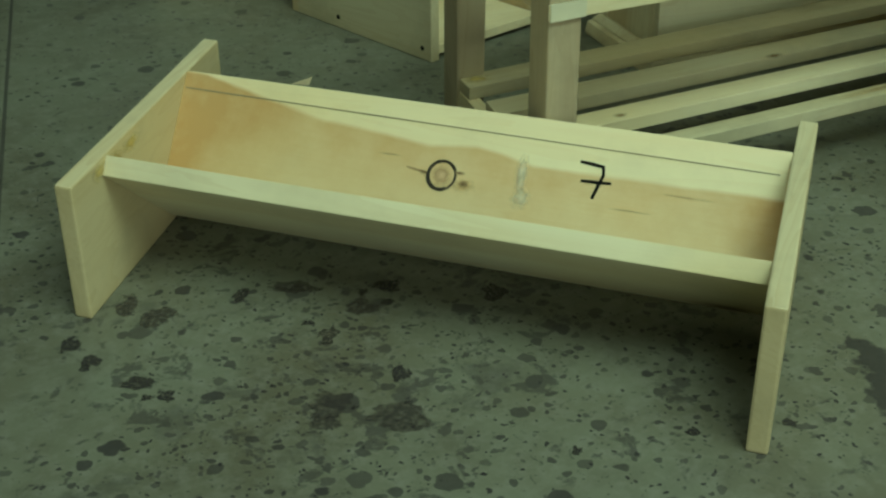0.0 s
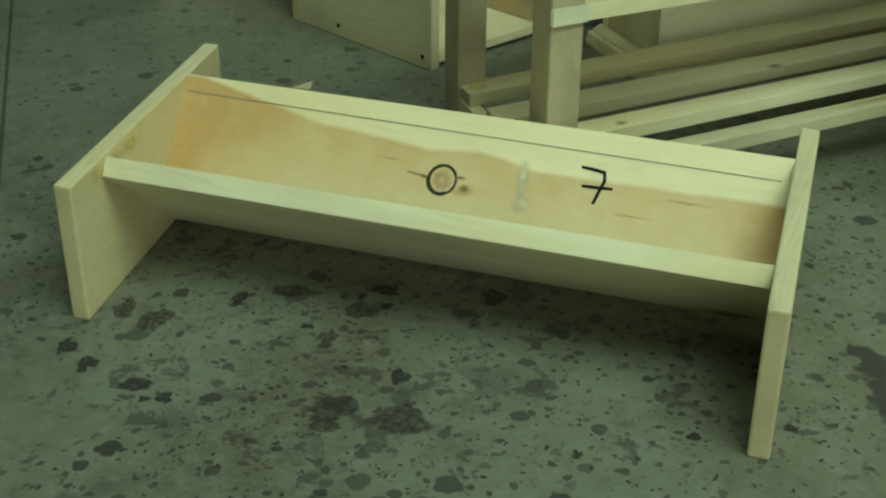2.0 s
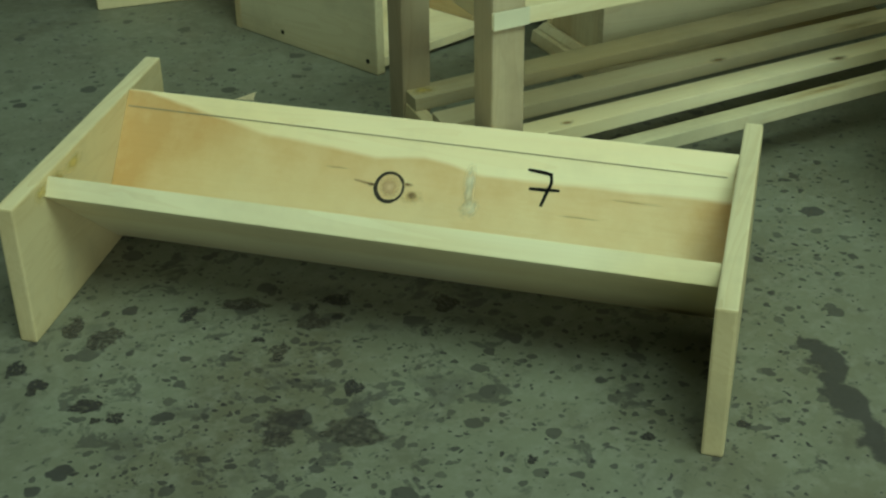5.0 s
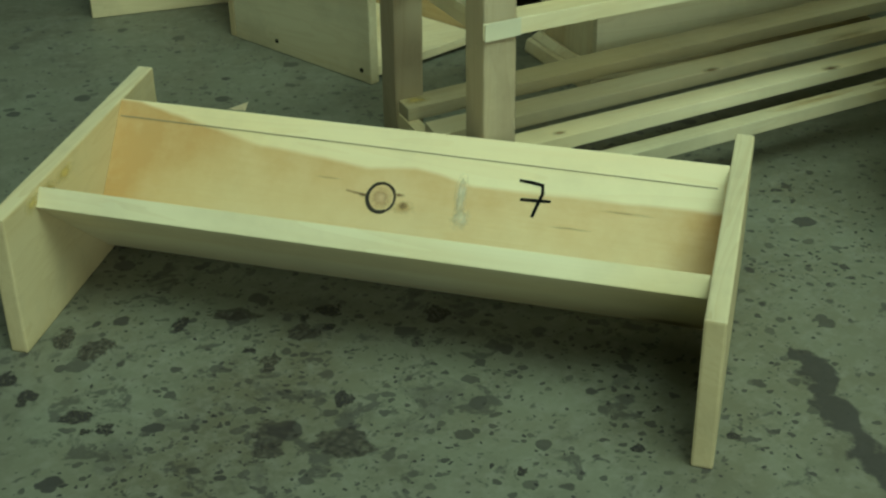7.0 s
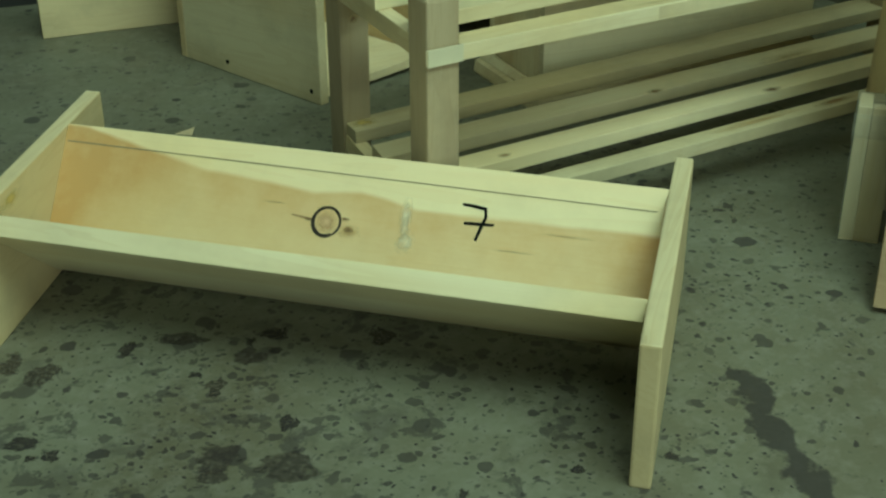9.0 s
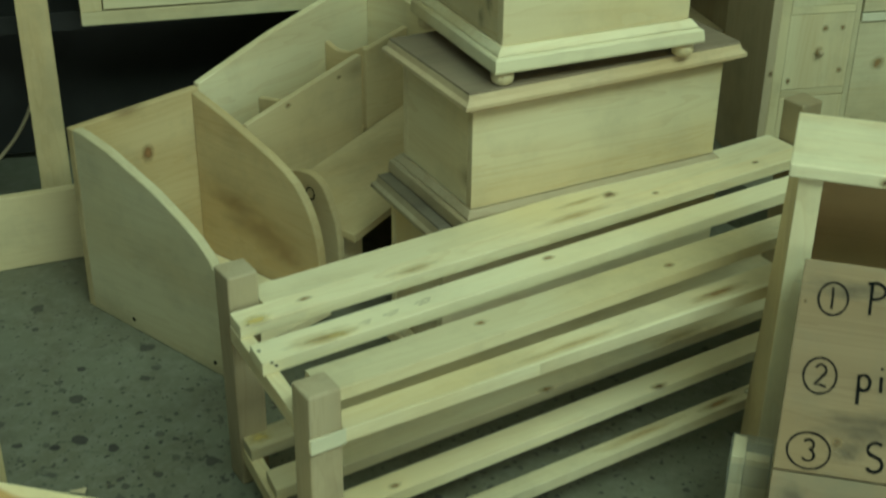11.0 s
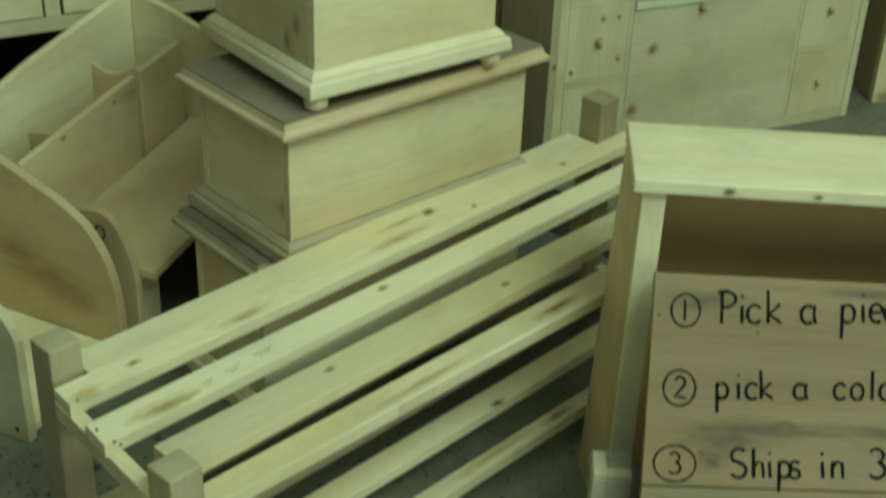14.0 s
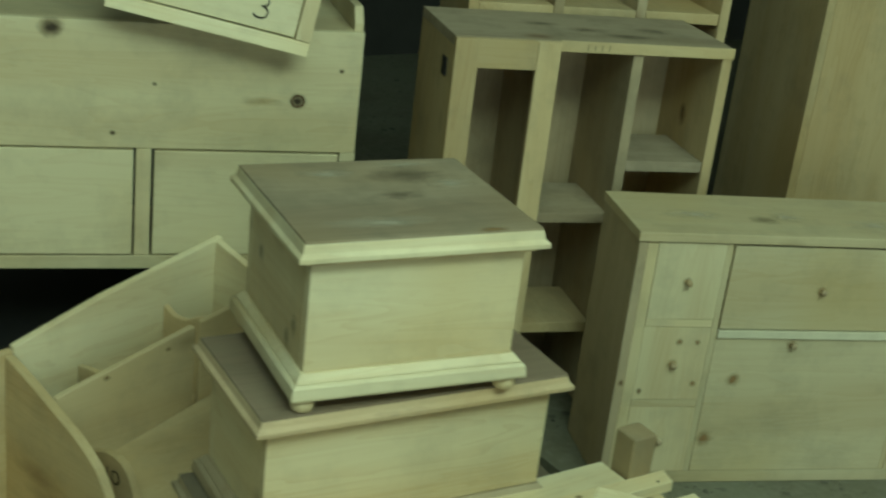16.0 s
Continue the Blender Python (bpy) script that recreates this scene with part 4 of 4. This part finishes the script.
for x, y, rx, ry in ((0.30, 0.10, 0.06, 0.03), (0.38, 0.06, 0.07, 0.03), (0.46, 0.12, 0.06, 0.04), (0.22, 0.14, 0.05, 0.02)):
    blotch("stain", cub, pose(x, y, 0.905), rx, ry, GREYSTAIN, "dark stain on the top board")
blotch("knot", cub, face_frame((0.5645, 0.13, 0.73), (0, -1, 0), (0, 0, 1)), 0.022, 0.036, SOFTKNOT, "brown oval knot")
blotch("dark_hole", cub, face_frame((0.2125, 0.05, 0.60), (0, 1, 0), (0, 0, 1)), 0.014, 0.026, DARKKNOT, "dark hole in the divider")
for x in (0.27, 0.285, 0.30, 0.315):
    stroke("ink_mark", cub, face_frame((x, -0.0042, 0.888), (1, 0, 0), (0, 0, 1)), [[(0, 0), (0.001, 0.012)]], 0.002, GRAPHITE, "short dark tally mark")
cub2 = build_cubby((1.30, 1.165), -17.9, 0.0, 0.60, 1.15, 0.22, (0.19, 0.38), "pine cubby unit standing behind another")
for x0, x1 in ((0.023, 0.189), (0.213, 0.379), (0.403, 0.577)):
    board("shelf", cub2, (x0, 0.003, 0.895), (x1, 0.2, 0.918), AGED)


# ---- the cabinet of small drawers ----
def knob(parent, x, z, y=-0.002):
    m = parent.matrix_basis.inverted() @ pose(x, y, z, 90, 0, 0)
    lathe("knob", parent, m, [(0.004, 0), (0.004, 0.005), (0.0065, 0.008), (0.007, 0.012), (0.004, 0.015)], OLD_AND_SHADED[0], "small wooden knob", 14)


def build_drawer_cabinet():
    W, Hh, D = 0.866, 0.575, 0.225
    c = rail_frame("drawer_cabinet", (1.312, 0.556), -21.5, "pale pine cabinet with small side drawers and a wide drawer", "cabinet", 0.1)
    c.scale = (0.914, 0.932, 0.932)
    board("top_board", c, (-0.004, -0.006, Hh - 0.02), (W + 0.004, D, Hh), DUSTY)
    # left side turned from the lamps: its shade is put into the colour
    board("side_panel", c, (0, 0, 0), (0.02, D - 0.001, Hh - 0.0205), OLD_AND_SHADED, "side panel, darker brown as its shaded side")
    board("side_panel", c, (W - 0.02, 0, 0), (W, D - 0.001, Hh - 0.0205), DUSTY)
    board("back_panel", c, (0.0205, D - 0.012, 0.01), (W - 0.0205, D - 0.002, Hh - 0.021), DUSTY)
    board("bottom_rail", c, (0.0205, 0.001, 0.0), (W - 0.0205, 0.02, 0.028), DUSTY)
    for x0, x1 in ((0.0205, 0.042), (0.192, 0.204), (0.662, 0.674), (0.824, 0.845)):
        board("stile", c, (x0, 0.001, 0.0285), (x1, 0.018, Hh - 0.021), DUSTY)
    for x0, x1 in ((0.044, 0.190), (0.676, 0.822)):
        for z0, z1 in ((0.0292, 0.1832), (0.2018, 0.3672), (0.3858, 0.5528)):
            front = board("drawer_front", c, (x0 - 0.0012, 0.0, z0), (x1 + 0.0012, 0.016, z1), DUSTY, bevel=0.0008)
            knob(front, (x0 + x1) / 2, (z0 + z1) / 2)
        for z in (0.184, 0.368):
            board("drawer_rail", c, (x0 - 0.001, 0.001, z), (x1 + 0.001, 0.017, z + 0.017), DUSTY, bevel=0.0008)
    wide = board("wide_drawer_front", c, (0.208, -0.001, 0.366), (0.658, 0.016, 0.549), DUSTY)
    # highlights of the clear film are put into this rail's whitish colour
    board("drawer_rail", c, (0.206, -0.004, 0.346), (0.660, 0.017, 0.3635), DUSTY, "film-covered rail, whitened for the film's highlights", mat=WHITISH)
    door = board("door", c, (0.2048, 0.0, 0.0292), (0.661, 0.016, 0.3452), DUSTY, bevel=0.0008)
    knob(wide, 0.42, 0.455)
    knob(door, 0.38, 0.332)
    m = face_frame((0, 0, 0), (1, 0, 0), (0, 0, 1))
    for x, z, r in ((0.262, 0.25, 0.024), (0.222, 0.11, 0.028), (0.125, 0.335, 0.012), (0.165, 0.335, 0.010), (0.172, 0.24, 0.012), (0.42, 0.455, 0.016), (0.38, 0.332, 0.016), (0.117, 0.47, 0.014), (0.117, 0.285, 0.016)):
        blotch("knot", c, m @ Matrix.Translation((x, z, 0.0012)), r, r, PALEKNOT, "brown knot")
    for x, z in ((0.012, 0.24), (0.055, 0.222)):
        blotch("nail_hole", c, m @ Matrix.Translation((x, z, 0.0014)), 0.009, 0.012, SOFTKNOT, "dark nail hole")
    for x, y, rx, ry, mat in ((0.30, 0.08, 0.05, 0.03, GREYSTAIN), (0.36, 0.10, 0.06, 0.03, DUST), (0.15, 0.10, 0.10, 0.04, DUST), (0.55, 0.07, 0.09, 0.05, DUST)):
        blotch("stain", c, pose(x, y, Hh), rx, ry, mat, "soft stain on the top board")


build_drawer_cabinet()


# ---- the hutch with the instruction board ----
def build_sign():
    along = Vector((0.64, -0.767, 0)).normalized()
    ang = math.degrees(math.atan2(along.y, along.x))
    h = thing("hutch", pose(0.628, -0.142, 0, 0, 0, ang), "pale pine hutch with a flat top board, open at the front", "cabinet")
    # local x along the front, y back
    W = 0.62
    board("top_board", h, (-0.012, -0.010, 0.559), (W, 0.165, 0.578), PINE, bevel=0.003)
    pts = [(0.0, 0.020, 0.0), (-0.030, 0.155, 0.0), (-0.011, 0.155, 0.5585), (0.0, 0.020, 0.5585)]
    hexa("side_panel", h, pts + [(x + 0.019, y, z) for x, y, z in pts], TAN, "tan pine side panel, standing a little askew")
    board("side_panel", h, (W - 0.03, 0.02, 0.0), (W - 0.01, 0.155, 0.5585), PINE)
    board("front_stile", h, (0.0, 0.0, 0.0), (0.030, 0.0195, 0.5585), PINE)
    board("back_panel", h, (0.0205, 0.14, 0.02), (W - 0.0305, 0.154, 0.5585), PINE, "honey-brown back panel", mat=HONEYED)
    mm = face_frame((0, -0.0101, 0), (1, 0, 0), (0, 0, 1))
    for x, r in ((0.105, 0.010), (0.213, 0.007), (0.40, 0.006)):
        blotch("knot", h, mm @ Matrix.Translation((x, 0.568, 0)), r * 1.5, r * 1.05, SOFTKNOT, "dark knot")
    # wrapped corner post standing before it
    p = thing("corner_post", pose(0.528, -0.186, 0, 0, 0, ang), "short pine corner post wrapped in clear film", "post")
    board("post_side", p, (0, 0, 0), (0.018, 0.05, 0.191))
    board("post_front", p, (0.0185, 0, 0), (0.05, 0.018, 0.190))
    film = board("film", p, (-0.003, -0.003, 0.002), (0.053, 0.053, 0.193), mat=FILM, label="clear film wrapping", bevel=0.004)
    tape = board("tape", p, (-0.004, -0.004, 0.148), (0.054, 0.054, 0.180), mat=FILM, label="extra turns of film", bevel=0.004)
    # leaning board
    n = Vector((-0.6726, -0.5612, 0.4823)).normalized()
    up = n.cross(along)
    up = up if up.z > 0 else -up
    foot = Vector((0.3393, -0.2548, 0.0)) + along * 0.122 + n * 0.002
    foot -= up * foot.z / up.z
    m = face_frame(foot, along, up)
    s = thing("instruction_board", m, "leaning pine board with handwritten black marker instructions", "sign")
    L, cut0, cut1, high = 0.60, 0.263, 0.287, 0.531
    for lo0, lo1, hi0, hi1 in ((0.0103, 0.0103, cut0 - 0.001, cut1 - 0.001), (cut0 + 0.001, cut1 + 0.001, high, high + 0.008)):
        pts = [(0, lo0, 0), (L, lo1, 0), (L, hi1, 0), (0, hi0, 0), (0, lo0, -0.018), (L, lo1, -0.018), (L, hi1, -0.018), (0, hi0, -0.018)]
        hexa("plank", s, pts, SIGNWOOD)
    for x, y, rx, ry in ((0.10, 0.33, 0.09, 0.035), (0.085, 0.30, 0.03, 0.025), (0.30, 0.35, 0.12, 0.02), (0.06, 0.50, 0.08, 0.02), (0.18, 0.15, 0.12, 0.03), (0.16, 0.345, 0.12, 0.018), (0.03, 0.23, 0.03, 0.03), (0.27, 0.52, 0.12, 0.012)):
        blotch("stain", s, Matrix.Translation((x, y, 0)), rx, ry, GREYSTAIN, "dark stain in the board", 0.0003)
    for x, y, rx, ry in ((0.175, 0.352, 0.020, 0.006), (0.072, 0.310, 0.009, 0.011), (0.1315, 0.464, 0.006, 0.004), (0.008, 0.478, 0.004, 0.004)):
        blotch("knot", s, Matrix.Translation((x, y, 0)), rx, ry, SOFTKNOT, "dark knot", 0.0004)
    return s


sign = build_sign()

# pen letters: strokes in a box one capital high; small letters are 0.58 high
BOWL = arc(0.24, 0.28, 0.22, 0.28, 40, 320, 12)
GLYPHS = {
    "P": [[(0.10, 0.0), (0.12, 0.55), (0.13, 1.0)], [(0.0, 0.95)] + arc(0.18, 0.74, 0.36, 0.25, 80, -100, 10)],
    "i": [[(0.06, 0.55), (0.07, 0.25), (0.08, 0.0)], [(0.05, 0.78), (0.07, 0.84), (0.09, 0.80)]],
    "c": [BOWL],
    "k": [[(0.06, 1.0), (0.07, 0.5), (0.06, 0.0)], [(0.42, 0.58), (0.09, 0.27), (0.46, 0.02)]],
    "a": [arc(0.22, 0.27, 0.21, 0.27, 50, 310, 12), [(0.42, 0.56), (0.40, 0.25), (0.46, 0.0)]],
    "p": [[(0.07, 0.56), (0.08, 0.0), (0.07, -0.48)], [(0.08, 0.40)] + arc(0.24, 0.28, 0.21, 0.27, 130, -140, 12)],
    "e": [[(0.04, 0.30), (0.40, 0.33)] + arc(0.23, 0.29, 0.20, 0.28, 10, 310, 12)],
    "o": [arc(0.22, 0.28, 0.21, 0.28, 80, 450, 16)],
    "l": [[(0.06, 1.0), (0.07, 0.4), (0.06, 0.0)]],
    "S": [arc(0.28, 0.74, 0.25, 0.24, 40, 220, 9) + arc(0.26, 0.25, 0.26, 0.25, 70, -150, 10)],
    "h": [[(0.06, 1.0), (0.07, 0.0)], [(0.07, 0.32), (0.20, 0.54), (0.36, 0.50), (0.40, 0.0)]],
    "s": [arc(0.20, 0.42, 0.17, 0.15, 40, 230, 7) + arc(0.18, 0.14, 0.18, 0.15, 70, -150, 8)],
    "n": [[(0.06, 0.57), (0.07, 0.0)], [(0.07, 0.34), (0.20, 0.56), (0.38, 0.50), (0.42, 0.0)]],
    "r": [[(0.06, 0.57), (0.07, 0.0)], [(0.07, 0.34), (0.20, 0.55), (0.36, 0.53)]],
    "U": [[(0.0, 1.0), (0.01, 0.35), (0.16, 0.02), (0.44, 0.02), (0.60, 0.30), (0.64, 1.0)]],
    "d": [arc(0.22, 0.28, 0.21, 0.28, 50, 320, 12), [(0.46, 1.0), (0.44, 0.4), (0.47, 0.0)]],
    "t": [[(0.17, 0.95), (0.17, 0.2), (0.24, 0.02), (0.34, 0.05)], [(0.0, 0.62), (0.34, 0.65)]],
    "E": [[(0.50, 0.98), (0.06, 1.0), (0.05, 0.0), (0.52, 0.02)], [(0.06, 0.52), (0.42, 0.54)]],
    "F": [[(0.55, 0.96), (0.06, 1.0), (0.05, 0.0)], [(0.06, 0.52), (0.42, 0.54)]],
    ":": [[(0.05, 0.12), (0.08, 0.16), (0.06, 0.20)], [(0.06, 0.58), (0.09, 0.63), (0.07, 0.67)]],
    "*": [[(-0.02, 0.30), (0.34, 0.66)], [(0.34, 0.30), (-0.02, 0.66)], [(0.16, 0.22), (0.17, 0.74)]],
    "1": [[(0.20, 1.0), (0.22, 0.5), (0.20, 0.0)]],
    "2": [arc(0.25, 0.74, 0.24, 0.26, 160, -30, 9) + [(0.02, 0.04), (0.30, 0.06), (0.56, 0.0)]],
    "3": [arc(0.24, 0.76, 0.24, 0.23, 150, -80, 9) + arc(0.24, 0.27, 0.28, 0.27, 80, -150, 10)],
}


def pen(char, x, y, size, width=0.0040):
    lines = [[(px * size, py * size) for px, py in line] for line in GLYPHS[char]]
    stroke("letter", sign, pose(x, y, 0.0004, 0, 0, 3 + random.uniform(-2, 2)), lines, width, INK, "black marker letter " + char)


def pen_line(text, xs, y, rise, size, width=0.0040):
    for char, x in zip(text, xs):
        pen(char, x, y + rise * (x - xs[0]), size, width)


for x, y, rx, ry, char in ((0.0406, 0.486, 0.0178, 0.0205, "1"), (0.0392, 0.3885, 0.0200, 0.0225, "2"), (0.0395, 0.2935, 0.0262, 0.0228, "3")):
    stroke("marker_ring", sign, Matrix.Translation((x, y, 0)), [arc(0, 0, rx, ry, 70, 440, 28)], 0.0028, INK, "hand-drawn marker ring")
    pen(char, x - 0.006, y - 0.013, 0.027, 0.003)
pen_line("Pickapiec", (0.082, 0.108, 0.117, 0.141, 0.183, 0.231, 0.257, 0.267, 0.285), 0.4722, 0.072, 0.041)
pen_line("pickacolo", (0.084, 0.1105, 0.121, 0.139, 0.181, 0.230, 0.251, 0.275, 0.286), 0.378, 0.062, 0.036)
pen_line("Shipsin3", (0.110, 0.136, 0.156, 0.167, 0.182, 0.221, 0.233, 0.281), 0.281, 0.066, 0.037)
pen_line("*Updated:E", (0.006, 0.045, 0.092, 0.111, 0.142, 0.163, 0.183, 0.209, 0.248, 0.285), 0.178, 0.072, 0.048, 0.0042)
pen_line("*Firs", (0.020, 0.073, 0.110, 0.127, 0.152), 0.036, 0.07, 0.056, 0.0042)


# ---- left and far background ----
k = thing("long_plank", pose(-0.15, 1.175, 0, 0, 0, -10.5), "long pale pine plank standing on edge on the floor", "plank")
board("plank_board", k, (0, 0, 0), (0.60, 0.02, 0.15), mat=TAN)
k = thing("upright_post", pose(0.075, 1.30, 0, 0, 0, -15), "upright honey-coloured pine post", "post")
board("post_board", k, (0, 0, 0), (0.06, 0.03, 0.75), AGED)
k = thing("white_box", pose(-0.32, 1.42, 0, 0, 0, -12), "white plastic box with small holes on the floor", "box")
board("body", k, (0, 0, 0.16), (0.30, 0.18, 0.6), mat=WHITE, bevel=0.03)
board("foot", k, (0.02, 0.02, 0), (0.28, 0.16, 0.1595), mat=BLACK)
k = rail_frame("tall_cabinet", (2.09, 0.90), -17.9, "tall pale pine cabinet standing behind the drawers", "cabinet", 0.1)
board("side_panel", k, (0, 0, 0), (0.02, 0.35, 1.7), AGED)
board("door", k, (0.0205, 0, 0), (0.7, 0.02, 1.7), AGED)
board("back_panel", k, (0.0205, 0.33, 0), (0.7, 0.35, 1.7), PINE)
board("top_board", k, (0, 0, 1.7005), (0.7, 0.35, 1.72), PINE)
k = rail_frame("small_cabinet", (2.16, 0.262), -40, "pale pine cabinet on the concrete plinth", "cabinet", 0.1)
board("front_panel", k, (0, 0, 0), (0.5, 0.02, 0.5), PINE)
# left-facing side in darker pine, with its shade put into the colour
board("side_panel", k, (0, 0.0205, 0), (0.02, 0.3, 0.5), OLD_AND_SHADED)
board("top_board", k, (0, 0, 0.5005), (0.5, 0.3, 0.52), PINE)
board("back_panel", k, (0.0205, 0.28, 0), (0.5, 0.3, 0.5), PINE)


def cable():
    pts = [(0.145, 1.45, 0.30), (0.128, 1.45, 0.22), (0.100, 1.46, 0.155), (0.050, 1.46, 0.10), (-0.03, 1.45, 0.05), (-0.12, 1.44, 0.006)]
    cu = bpy.data.curves.new("power_cable", "CURVE")
    cu.dimensions, cu.bevel_depth, cu.bevel_resolution = "3D", 0.004, 2
    sp = cu.splines.new("NURBS")
    sp.points.add(len(pts) - 1)
    for p, c in zip(sp.points, pts):
        p.co = (*c, 1)
    sp.use_endpoint_u, sp.order_u = True, 4
    tmp = bpy.data.objects.new("power_cable", cu)
    scene.collection.objects.link(tmp)
    bpy.context.view_layer.update()
    me = bpy.data.meshes.new_from_object(tmp.evaluated_get(bpy.context.evaluated_depsgraph_get()))
    bpy.data.objects.remove(tmp)
    me.materials.clear()
    me.materials.append(OLD_AND_SHADED[0])
    tagged(new("power_cable", me), "thin brownish power cable hanging to the floor", "cable")


cable()
